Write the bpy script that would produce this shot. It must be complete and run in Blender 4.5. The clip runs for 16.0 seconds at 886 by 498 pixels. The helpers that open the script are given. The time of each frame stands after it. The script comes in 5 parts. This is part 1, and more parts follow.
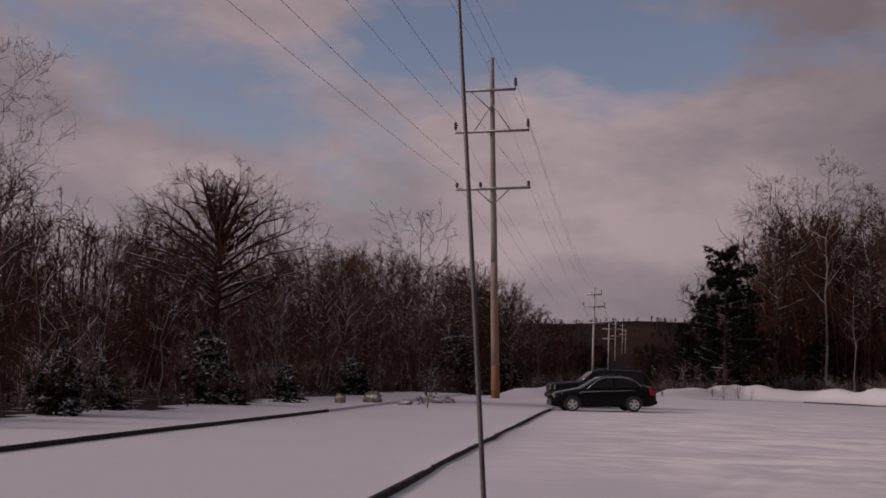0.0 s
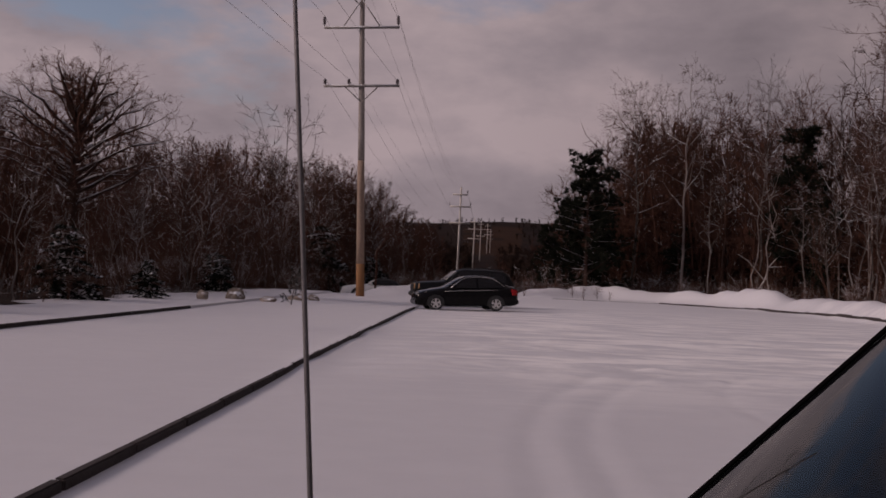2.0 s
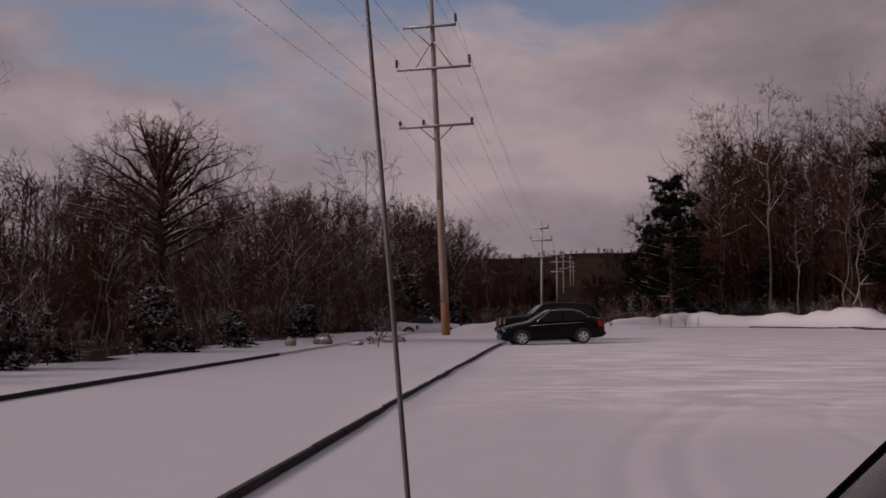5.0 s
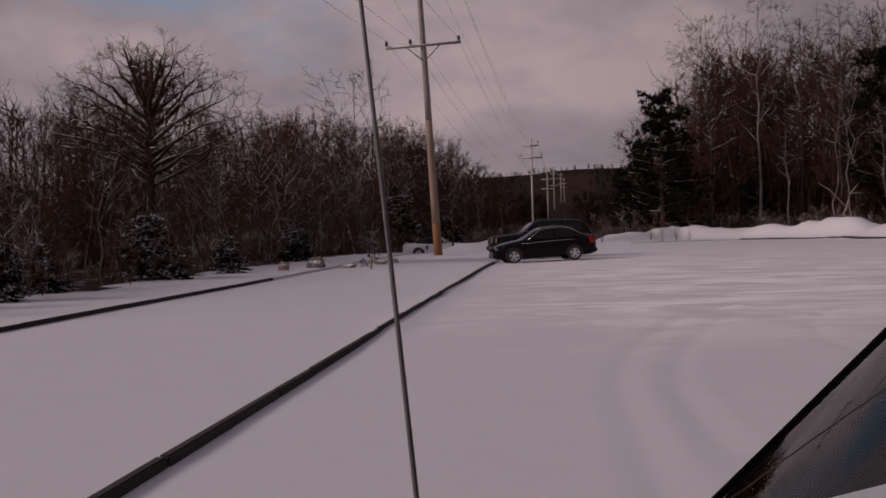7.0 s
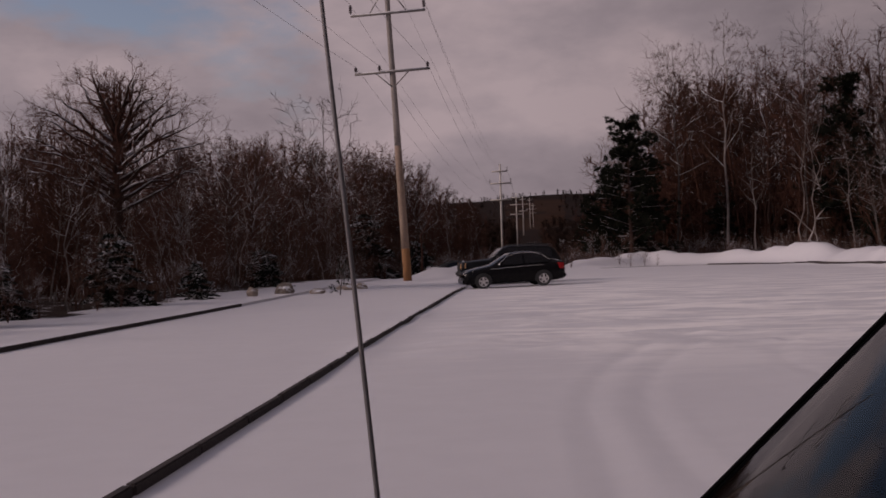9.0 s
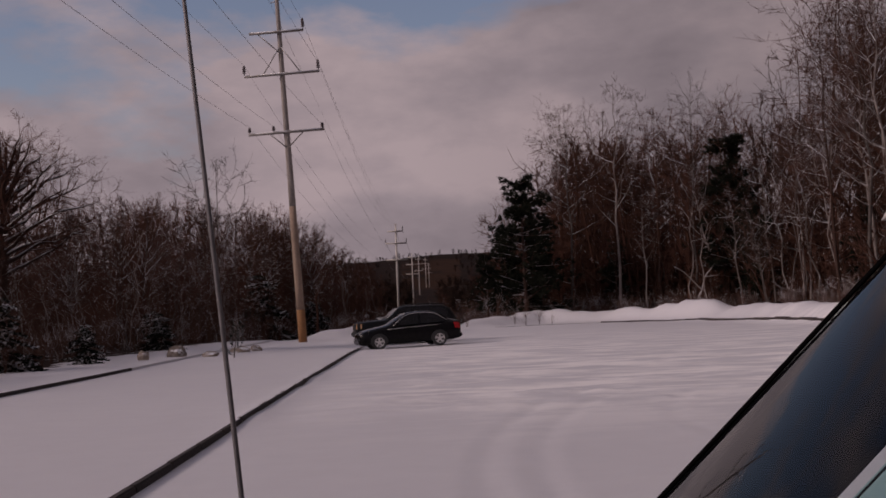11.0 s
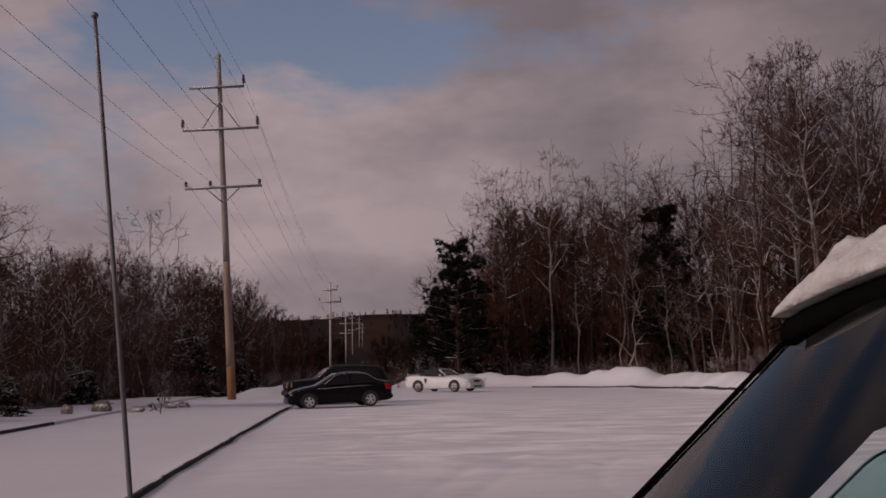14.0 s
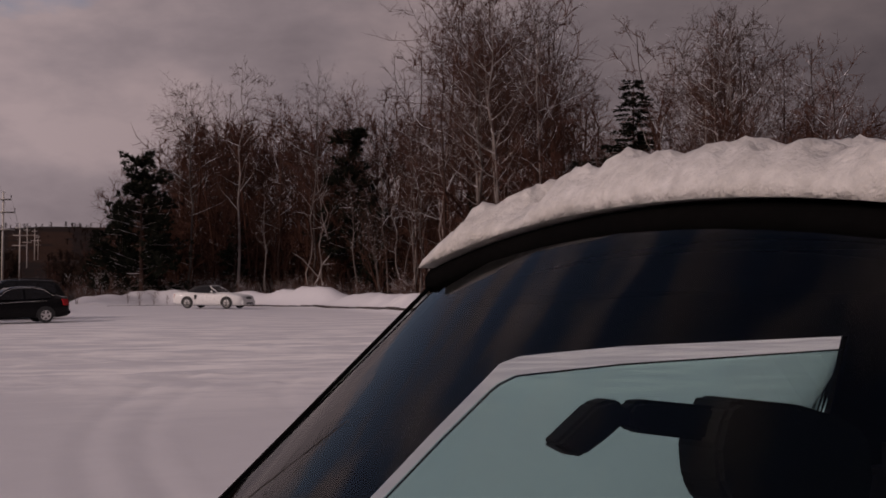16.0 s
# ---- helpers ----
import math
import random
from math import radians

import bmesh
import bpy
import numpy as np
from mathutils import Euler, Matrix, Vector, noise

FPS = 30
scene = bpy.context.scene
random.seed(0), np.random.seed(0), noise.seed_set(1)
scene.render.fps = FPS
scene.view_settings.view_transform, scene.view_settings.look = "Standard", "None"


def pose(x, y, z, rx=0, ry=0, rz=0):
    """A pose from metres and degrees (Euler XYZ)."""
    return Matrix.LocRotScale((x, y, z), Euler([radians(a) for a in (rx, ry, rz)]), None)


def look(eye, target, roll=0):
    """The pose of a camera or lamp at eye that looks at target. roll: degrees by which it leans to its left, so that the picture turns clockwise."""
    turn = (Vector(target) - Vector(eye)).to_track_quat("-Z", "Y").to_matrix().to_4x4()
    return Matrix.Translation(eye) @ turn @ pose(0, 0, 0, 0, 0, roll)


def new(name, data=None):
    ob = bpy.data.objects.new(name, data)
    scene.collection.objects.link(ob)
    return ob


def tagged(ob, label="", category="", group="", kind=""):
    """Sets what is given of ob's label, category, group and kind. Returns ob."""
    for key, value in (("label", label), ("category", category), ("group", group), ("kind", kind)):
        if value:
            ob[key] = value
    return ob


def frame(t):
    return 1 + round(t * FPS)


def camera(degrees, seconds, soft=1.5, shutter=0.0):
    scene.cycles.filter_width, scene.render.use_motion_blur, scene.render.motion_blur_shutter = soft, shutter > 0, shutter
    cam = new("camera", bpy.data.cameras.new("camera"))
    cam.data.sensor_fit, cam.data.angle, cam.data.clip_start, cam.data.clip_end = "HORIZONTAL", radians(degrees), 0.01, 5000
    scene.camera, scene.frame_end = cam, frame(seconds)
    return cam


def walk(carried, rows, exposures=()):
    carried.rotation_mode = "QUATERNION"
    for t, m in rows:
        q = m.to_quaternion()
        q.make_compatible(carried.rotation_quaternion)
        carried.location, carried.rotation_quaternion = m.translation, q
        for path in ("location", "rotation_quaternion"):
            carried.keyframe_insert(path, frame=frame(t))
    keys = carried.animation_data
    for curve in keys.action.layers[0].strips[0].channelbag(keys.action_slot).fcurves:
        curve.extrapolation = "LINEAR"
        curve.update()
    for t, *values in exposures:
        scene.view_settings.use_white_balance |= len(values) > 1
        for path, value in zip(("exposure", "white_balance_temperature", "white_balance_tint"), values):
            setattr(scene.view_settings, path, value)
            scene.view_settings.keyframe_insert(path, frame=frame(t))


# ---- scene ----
EXPOSURE = 0.02
cam = camera(40.00, 16.0, soft=1.7)

# seconds, eye (m), heading and pitch (degrees), lean
PATH = [
    (0.0, -0.078, 0.202, 1.309, -8.05, 5.71, 1.94),
    (0.5, -0.046, 0.200, 1.335, -5.44, 0.59, -1.69),
    (1.0, -0.031, 0.219, 1.330, -3.07, 1.60, -1.96),
    (1.5, -0.043, 0.246, 1.331, -2.80, 1.68, -0.88),
    (2.0, -0.043, 0.254, 1.327, -1.61, 1.19, 2.71),
    (2.5, -0.075, 0.330, 1.288, -6.52, -0.04, -1.07),
    (3.0, -0.044, 0.176, 1.370, -2.98, -1.25, 0.97),
    (3.5, -0.043, 0.257, 1.351, -2.03, 2.89, -0.30),
    (3.7, -0.044, 0.257, 1.347, -3.97, 2.55, 0.04),
    (5.8, -0.048, 0.255, 1.322, -6.47, 3.02, -1.15),
    (6.0, -0.042, 0.254, 1.322, -6.89, 2.01, -1.67),
    (6.5, -0.051, 0.271, 1.312, -6.86, -0.88, -1.90),
    (7.0, -0.044, 0.201, 1.339, -5.17, -0.93, -1.82),
    (7.5, -0.057, 0.244, 1.320, -6.39, 1.00, -3.56),
    (8.0, -0.046, 0.207, 1.328, -5.71, 0.41, -2.40),
    (8.2, -0.044, 0.207, 1.330, -4.90, 0.15, -1.97),
    (10.3, -0.020, 0.151, 1.375, -2.67, 1.78, -2.00),
    (10.5, -0.018, 0.151, 1.377, -2.01, 2.70, -2.08),
    (11.0, -0.017, 0.225, 1.357, 1.30, 2.85, -2.45),
    (11.5, -0.019, 0.165, 1.372, -1.10, 3.57, 0.50),
    (12.0, -0.021, 0.214, 1.351, 0.03, 2.12, 0.88),
    (12.5, -0.023, 0.226, 1.343, -0.56, 2.05, 0.68),
    (13.0, -0.003, 0.143, 1.370, -0.94, 3.53, -1.33),
    (13.5, 0.008, 0.197, 1.356, 2.93, 4.35, -1.59),
    (14.0, 0.016, 0.194, 1.381, 4.43, 5.62, -0.91),
    (14.5, 0.009, 0.194, 1.390, 6.65, 4.55, 0.29),
    (15.0, -0.002, 0.199, 1.400, 6.00, 3.88, -0.39),
    (15.5, 0.034, 0.185, 1.407, 9.63, 4.26, -0.11),
    (16.0, -0.005, 0.001, 1.409, 19.00, 1.72, 0.16),
]


def aim(x, y, z, heading, pitch, lean):
    h, p = radians(heading), radians(pitch)
    eye = Vector((x, y, z))
    return look(eye, eye + Vector((math.sin(h) * math.cos(p), math.cos(h) * math.cos(p), math.sin(p))), lean)


walk(cam, [(row[0], aim(*row[1:])) for row in PATH], exposures=[(0.0, EXPOSURE, 6980, 31), (12.0, EXPOSURE, 6980, 31), (16.0, EXPOSURE - 0.08, 7200, 31)])

# ---- sky and sun ----
SUN_EL, SUN_AZ = 26.0, -105.0      # degrees above the horizon; compass from +Y, negative to the west side
world = bpy.data.worlds.new("winter_sky")
scene.world = world
world.use_nodes = True
wn, wl = world.node_tree.nodes, world.node_tree.links
wn.clear()
sky = wn.new("ShaderNodeTexSky")
sky.sky_type, sky.sun_disc = "NISHITA", False
sky.sun_elevation, sky.sun_rotation = radians(SUN_EL), radians(SUN_AZ)
sky.air_density, sky.dust_density = 1.0, 1.5
coord = wn.new("ShaderNodeTexCoord")


def world_noise(scale, stretch, detail, rough, w):
    m = wn.new("ShaderNodeMapping")
    m.inputs["Scale"].default_value = (scale, scale, scale * stretch)
    m.inputs["Location"].default_value = (w, w * 0.6, 0.3)
    n = wn.new("ShaderNodeTexNoise")
    n.inputs["Scale"].default_value = 1.0
    n.inputs["Detail"].default_value, n.inputs["Roughness"].default_value = detail, rough
    wl.new(coord.outputs["Generated"], m.inputs["Vector"])
    wl.new(m.outputs["Vector"], n.inputs["Vector"])
    return n.outputs["Fac"]


def world_ramp(fac, stops):
    r = wn.new("ShaderNodeValToRGB")
    r.color_ramp.elements[0].position, r.color_ramp.elements[0].color = stops[0][0], (*stops[0][1], 1)
    r.color_ramp.elements[1].position, r.color_ramp.elements[1].color = stops[-1][0], (*stops[-1][1], 1)
    for at, c in stops[1:-1]:
        e = r.color_ramp.elements.new(at)
        e.color = (*c, 1)
    wl.new(fac, r.inputs["Fac"])
    return r.outputs["Color"]


def world_math(op, a, b):
    m = wn.new("ShaderNodeMath")
    m.operation = op
    for i, q in enumerate((a, b)):
        if isinstance(q, float):
            m.inputs[i].default_value = q
        else:
            wl.new(q, m.inputs[i])
    return m.outputs[0]


axes = wn.new("ShaderNodeSeparateXYZ")
wl.new(coord.outputs["Generated"], axes.inputs["Vector"])
# the cloud deck closes towards the horizon and thickens to the east
low = world_math("MULTIPLY", world_math("SUBTRACT", 0.23, axes.outputs["Z"]), 1.6)
east = world_math("MULTIPLY", axes.outputs["X"], 0.55)
thick = world_math("ADD", world_math("MAXIMUM", low, -0.06), world_math("MAXIMUM", east, -0.02))
cover = world_ramp(world_math("ADD", world_noise(5.2, 2.4, 8, 0.55, 4.6), thick), [(0.36, (0, 0, 0)), (0.52, (1, 1, 1))])
shade = world_math("SUBTRACT", 1.0, world_math("MULTIPLY", world_math("MAXIMUM", axes.outputs["X"], 0.0), 0.95))
cloud = world_ramp(world_noise(5.0, 2.2, 8, 0.55, 7.7), [(0.36, (2.4, 2.28, 2.46)), (0.52, (3.35, 3.16, 3.32)), (0.66, (4.5, 4.12, 4.18))])
dim = wn.new("ShaderNodeMixRGB")
dim.blend_type = "MULTIPLY"
dim.inputs["Fac"].default_value = 1.0
wl.new(cloud, dim.inputs["Color1"])
wl.new(shade, dim.inputs["Color2"])
mix = wn.new("ShaderNodeMixRGB")
wl.new(cover, mix.inputs["Fac"])
wl.new(sky.outputs["Color"], mix.inputs["Color1"])
wl.new(dim.outputs["Color"], mix.inputs["Color2"])
bg = wn.new("ShaderNodeBackground")
bg.inputs["Strength"].default_value = 0.075
wl.new(mix.outputs["Color"], bg.inputs["Color"])
wo = wn.new("ShaderNodeOutputWorld")
wl.new(bg.outputs["Background"], wo.inputs["Surface"])

sun = new("sun", bpy.data.lights.new("sun", "SUN"))
sun.data.energy, sun.data.angle, sun.data.color = 1.25, radians(12), (1.0, 0.93, 0.85)
_e, _a = radians(SUN_EL), radians(SUN_AZ)
_d = Vector((math.sin(_a) * math.cos(_e), math.cos(_a) * math.cos(_e), math.sin(_e)))
sun.matrix_world = look(_d * 100, (0, 0, 0))

# ---- materials ----
def material(name, base, rough=0.8, metal=0.0, second=None, scale=4.0, bump=0.0, bump_scale=30.0, snow=0.0, spread=0.5, transmission=0.0, per_object=0.0, emit=None, coat=0.0, dust=None, shine=0.5, fleck=0.6):
    """Principled surface: two-scale colour variation, fine relief, optional snow lying on what faces up."""
    m = bpy.data.materials.new(name)
    m.use_nodes = True
    nt = m.node_tree
    b = nt.nodes["Principled BSDF"]
    b.inputs["Roughness"].default_value, b.inputs["Metallic"].default_value = rough, metal
    b.inputs["Transmission Weight"].default_value = transmission
    b.inputs["Coat Weight"].default_value = coat
    b.inputs["Specular IOR Level"].default_value = shine
    tc = nt.nodes.new("ShaderNodeTexCoord")

    def noise_at(s, detail=6.0, r=0.6):
        n = nt.nodes.new("ShaderNodeTexNoise")
        n.inputs["Scale"].default_value, n.inputs["Detail"].default_value, n.inputs["Roughness"].default_value = s, detail, r
        nt.links.new(tc.outputs["Object"], n.inputs["Vector"])
        return n.outputs["Fac"]

    def ramp(fac, a, c):
        r = nt.nodes.new("ShaderNodeMapRange")
        r.inputs["From Min"].default_value, r.inputs["From Max"].default_value = a, c
        nt.links.new(fac, r.inputs["Value"])
        return r.outputs["Result"]

    def mixed(fac, c1, c2):
        x = nt.nodes.new("ShaderNodeMixRGB")
        for i, c in (("Color1", c1), ("Color2", c2)):
            if isinstance(c, tuple):
                x.inputs[i].default_value = (*c, 1)
            else:
                nt.links.new(c, x.inputs[i])
        if isinstance(fac, float):
            x.inputs["Fac"].default_value = fac
        else:
            nt.links.new(fac, x.inputs["Fac"])
        return x.outputs["Color"]

    colour = None
    if second:
        big = mixed(ramp(noise_at(scale, 3.0), 0.5 - spread / 2, 0.5 + spread / 2), base, second)
        tint = tuple(0.5 * (p + q) for p, q in zip(base, second))
        colour = mixed(ramp(noise_at(scale * 9, 4.0), 0.35, 0.9), big, tuple(fleck * v for v in tint))
    if per_object:
        info = nt.nodes.new("ShaderNodeObjectInfo")
        hsv = nt.nodes.new("ShaderNodeHueSaturation")
        mr = nt.nodes.new("ShaderNodeMapRange")
        mr.inputs["To Min"].default_value, mr.inputs["To Max"].default_value = 1 - per_object, 1 + per_object
        nt.links.new(info.outputs["Random"], mr.inputs["Value"])
        nt.links.new(mr.outputs["Result"], hsv.inputs["Value"])
        if colour is None:
            hsv.inputs["Color"].default_value = (*base, 1)
        else:
            nt.links.new(colour, hsv.inputs["Color"])
        colour = hsv.outputs["Color"]
    if dust:
        colour = mixed(ramp(noise_at(7.0, 6.0), 0.45, 0.85), colour if colour is not None else base, dust)
    if snow:
        geo = nt.nodes.new("ShaderNodeNewGeometry")
        sep = nt.nodes.new("ShaderNodeSeparateXYZ")
        nt.links.new(geo.outputs["Normal"], sep.inputs["Vector"])
        up = ramp(sep.outputs["Z"], 0.15, 0.6)
        patch = ramp(noise_at(1.3, 5.0), 0.62 - snow * 0.35, 0.72 - snow * 0.35)
        mul = nt.nodes.new("ShaderNodeMath")
        mul.operation = "MULTIPLY"
        nt.links.new(up, mul.inputs[0])
        nt.links.new(patch, mul.inputs[1])
        colour = mixed(mul.outputs[0], colour if colour is not None else base, (0.8, 0.8, 0.82))
    if colour is None:
        b.inputs["Base Color"].default_value = (*base, 1)
    else:
        nt.links.new(colour, b.inputs["Base Color"])
    if bump:
        bn = nt.nodes.new("ShaderNodeBump")
        bn.inputs["Strength"].default_value, bn.inputs["Distance"].default_value = bump, 0.02
        nt.links.new(noise_at(bump_scale, 5.0), bn.inputs["Height"])
        nt.links.new(bn.outputs["Normal"], b.inputs["Normal"])
    if emit:
        b.inputs["Emission Color"].default_value, b.inputs["Emission Strength"].default_value = (*emit[:3], 1), emit[3]
    return m


M_SNOW = material("snow", (0.70, 0.685, 0.70), 0.75, fleck=0.95, second=(0.66, 0.645, 0.665), scale=0.25, bump=0.10, bump_scale=7.0)


def lit_churned_snow(m):
    """Whiter broken snow where wheels have ploughed the crust, across the middle of the lot, with the brighter light
    there added to its colour.
    """
    nt = m.node_tree
    b = nt.nodes["Principled BSDF"]
    old = b.inputs["Base Color"].links[0].from_socket
    tc, sep = nt.nodes.new("ShaderNodeTexCoord"), nt.nodes.new("ShaderNodeSeparateXYZ")
    nt.links.new(tc.outputs["Object"], sep.inputs["Vector"])

    def span(sock, a, c, d0=0.0, d1=1.0):
        r = nt.nodes.new("ShaderNodeMapRange")
        r.inputs["From Min"].default_value, r.inputs["From Max"].default_value = a, c
        r.inputs["To Min"].default_value, r.inputs["To Max"].default_value = d0, d1
        nt.links.new(sock, r.inputs["Value"])
        return r.outputs["Result"]

    def times(p, q):
        t = nt.nodes.new("ShaderNodeMath")
        t.operation = "MULTIPLY"
        nt.links.new(p, t.inputs[0])
        nt.links.new(q, t.inputs[1])
        return t.outputs[0]

    mp, n = nt.nodes.new("ShaderNodeMapping"), nt.nodes.new("ShaderNodeTexNoise")
    mp.inputs["Scale"].default_value = (0.40, 1.0, 0.3)
    mp.inputs["Rotation"].default_value = (0, 0, radians(-6))
    n.inputs["Scale"].default_value, n.inputs["Detail"].default_value, n.inputs["Roughness"].default_value = 1.0, 12.0, 0.66
    nt.links.new(tc.outputs["Object"], mp.inputs["Vector"])
    nt.links.new(mp.outputs["Vector"], n.inputs["Vector"])
    area = times(times(span(sep.outputs["Y"], 12.0, 20.0), span(sep.outputs["Y"], 70.0, 34.0)), span(sep.outputs["X"], -2.1, 0.4))
    fac = times(area, span(n.outputs["Fac"], 0.44, 0.58))
    x = nt.nodes.new("ShaderNodeMixRGB")
    nt.links.new(fac, x.inputs["Fac"])
    nt.links.new(old, x.inputs["Color1"])
    # fresh snow's white, raised further for the stronger light on the lot
    x.inputs["Color2"].default_value = (0.97, 0.935, 0.915, 1)
    nt.links.new(x.outputs["Color"], b.inputs["Base Color"])


lit_churned_snow(M_SNOW)
M_ROOFSNOW = material("roof_snow", (0.70, 0.68, 0.66), 0.7, second=(0.56, 0.53, 0.49), scale=5.0, bump=0.6, bump_scale=40.0)
M_BARK = material("bark", (0.046, 0.025, 0.019), 0.95, second=(0.092, 0.060, 0.050), scale=1.5, snow=0.65, per_object=0.35, shine=0.04)
M_TWIG = material("twigs", (0.072, 0.034, 0.025), 0.95, second=(0.115, 0.058, 0.044), scale=0.8, snow=0.25, per_object=0.35, shine=0.04)
M_BIRCH = material("pale_bark", (0.37, 0.325, 0.30), 0.9, second=(0.060, 0.040, 0.033), scale=0.9, spread=0.5, snow=0.6, per_object=0.6, shine=0.04)
M_PALETWIG = material("pale_twigs", (0.075, 0.042, 0.032), 0.95, second=(0.048, 0.025, 0.019), scale=0.8, snow=0.25, per_object=0.3, shine=0.04)
M_BACKWOOD = material("far_twigs", (0.058, 0.027, 0.020), 0.95, second=(0.105, 0.050, 0.036), scale=0.12, shine=0.04)
M_NEEDLE = material("needles", (0.010, 0.012, 0.008), 0.9, shine=0.1, second=(0.020, 0.021, 0.013), scale=2.5)
M_SNOWNEEDLE = material("snowy_needles", (0.010, 0.014, 0.009), 0.8, second=(0.018, 0.020, 0.013), scale=2.5, snow=0.42, shine=0.1)
M_BRUSH = material("brush", (0.080, 0.042, 0.032), 0.95, second=(0.145, 0.082, 0.064), scale=0.5, snow=0.36, shine=0.04)
# dry grass with the sunlight on that slope put into its colour
M_SUNLITGRASS = material("sunlit_dry_grass", (0.060, 0.028, 0.015), 1.0, second=(0.026, 0.015, 0.011), scale=0.03, shine=0.04)
M_SCRUB = material("scrubland", (0.014, 0.009, 0.008), 1.0, second=(0.032, 0.019, 0.014), scale=0.03, shine=0.04)
M_UNDER = material("undergrowth", (0.068, 0.032, 0.023), 0.95, second=(0.125, 0.065, 0.048), scale=0.3, snow=0.12, shine=0.04)
M_FARWOOD = material("far_woods", (0.014, 0.009, 0.008), 1.0, second=(0.032, 0.019, 0.014), scale=0.012, shine=0.04)
M_LITTER = material("leaf_litter", (0.035, 0.023, 0.019), 1.0, second=(0.065, 0.045, 0.037), scale=0.8, snow=0.10, shine=0.04)
M_KERB = material("kerb_stone", (0.030, 0.021, 0.019), 0.9, second=(0.052, 0.038, 0.035), scale=4.0, bump=0.5, per_object=0.2)
M_POLE = material("pole_wood", (0.29, 0.205, 0.155), 0.85, second=(0.38, 0.27, 0.20), scale=1.2, bump=0.5, bump_scale=25)
M_POLEGREY = material("pole_wood_grey", (0.30, 0.26, 0.24), 0.85, second=(0.38, 0.33, 0.30), scale=1.2, bump=0.4, bump_scale=25)
M_POLEORANGE = material("pole_wood_rust", (0.36, 0.16, 0.06), 0.85, second=(0.28, 0.14, 0.06), scale=3.0)
M_ARM = material("arm_wood", (0.26, 0.235, 0.22), 0.85, second=(0.36, 0.33, 0.31), scale=2.0, snow=0.6)
M_FARPOLE = material("far_pole_wood", (0.62, 0.57, 0.52), 0.85, second=(0.7, 0.65, 0.6), scale=1.0)
M_INSUL = material("insulator_glaze", (0.12, 0.10, 0.11), 0.35, second=(0.18, 0.15, 0.16), scale=9.0)
M_WIRE = material("wire", (0.13, 0.12, 0.125), 0.6, metal=0.3)
M_ROCK = material("rock", (0.24, 0.19, 0.155), 0.9, second=(0.34, 0.28, 0.23), scale=2.0, snow=0.35, bump=0.6, bump_scale=12, per_object=0.3)
M_BLACK = material("black_paint", (0.004, 0.004, 0.005), 0.22, second=(0.006, 0.0055, 0.006), scale=1.5, coat=0.0, shine=0.14, dust=(0.010, 0.009, 0.009))
M_SUVBLACK = material("dark_paint", (0.003, 0.003, 0.004), 0.45, second=(0.005, 0.005, 0.005), scale=1.5, coat=0.03, shine=0.2)
M_WHITE = material("white_paint", (0.84, 0.83, 0.81), 0.55, second=(0.78, 0.77, 0.75), scale=2.0, coat=0.08, shine=0.3)
M_GLASS = material("dark_glass", (0.004, 0.004, 0.005), 0.08, shine=0.3, second=(0.012, 0.013, 0.016), scale=2.0)
M_RUBBER = material("tyre_rubber", (0.020, 0.020, 0.020), 0.85, second=(0.06, 0.06, 0.06), scale=6.0)
M_RIM = material("alloy", (0.80, 0.77, 0.74), 0.4, metal=0.15, second=(0.66, 0.64, 0.62), scale=10.0)
M_DARKRIM = material("grey_alloy", (0.30, 0.29, 0.28), 0.4, metal=0.3, second=(0.2, 0.19, 0.19), scale=10.0)
M_CHROME = material("chrome_trim", (0.65, 0.64, 0.62), 0.2, metal=1.0)
M_TAIL = material("tail_lens", (0.42, 0.018, 0.020), 0.25, coat=0.5)
M_AMBER = material("amber_lens", (0.65, 0.36, 0.16), 0.3, coat=0.5)
M_LAMP = material("headlamp_glass", (0.42, 0.38, 0.34), 0.15, coat=0.8)
M_TRIM = material("black_trim", (0.012, 0.012, 0.012), 0.6, second=(0.02, 0.02, 0.02), scale=8.0)
M_FABRIC = material("soft_top_fabric", (0.015, 0.015, 0.017), 0.9, second=(0.025, 0.025, 0.027), scale=12.0)

# ---- building helpers ----
def mesh_of(name, verts, faces, mat, smooth=False):
    me = bpy.data.meshes.new(name)
    me.from_pydata([tuple(v) for v in verts], [], [tuple(f) for f in faces])
    me.materials.append(mat)
    if smooth:
        me.polygons.foreach_set("use_smooth", [True] * len(me.polygons))
    me.update()
    return me


def thing(name, m, label, category, group="", kind=""):
    ob = new(name)
    ob.empty_display_size = 0.2
    ob.matrix_basis = m
    return tagged(ob, label, category, group, kind)


def sub(name, me, parent, label="", m=None):
    ob = new(name, me)
    ob.parent = parent
    if m is not None:
        ob.matrix_basis = m
    return tagged(ob, label) if label else ob


def part(name, bm, mat, parent, label="", m=None, smooth=False):
    me = bpy.data.meshes.new(name)
    bm.to_mesh(me)
    bm.free()
    me.materials.append(mat)
    if smooth:
        me.polygons.foreach_set("use_smooth", [True] * len(me.polygons))
    return sub(name, me, parent, label, m)


def box_bm(x0, y0, z0, x1, y1, z1, bevel=0.0):
    bm = bmesh.new()
    bmesh.ops.create_cube(bm, size=1.0)
    for v in bm.verts:
        v.co = Vector((x0 + (v.co.x + 0.5) * (x1 - x0), y0 + (v.co.y + 0.5) * (y1 - y0), z0 + (v.co.z + 0.5) * (z1 - z0)))
    if bevel:
        bmesh.ops.bevel(bm, geom=bm.edges[:], offset=bevel, segments=2, affect="EDGES")
    return bm


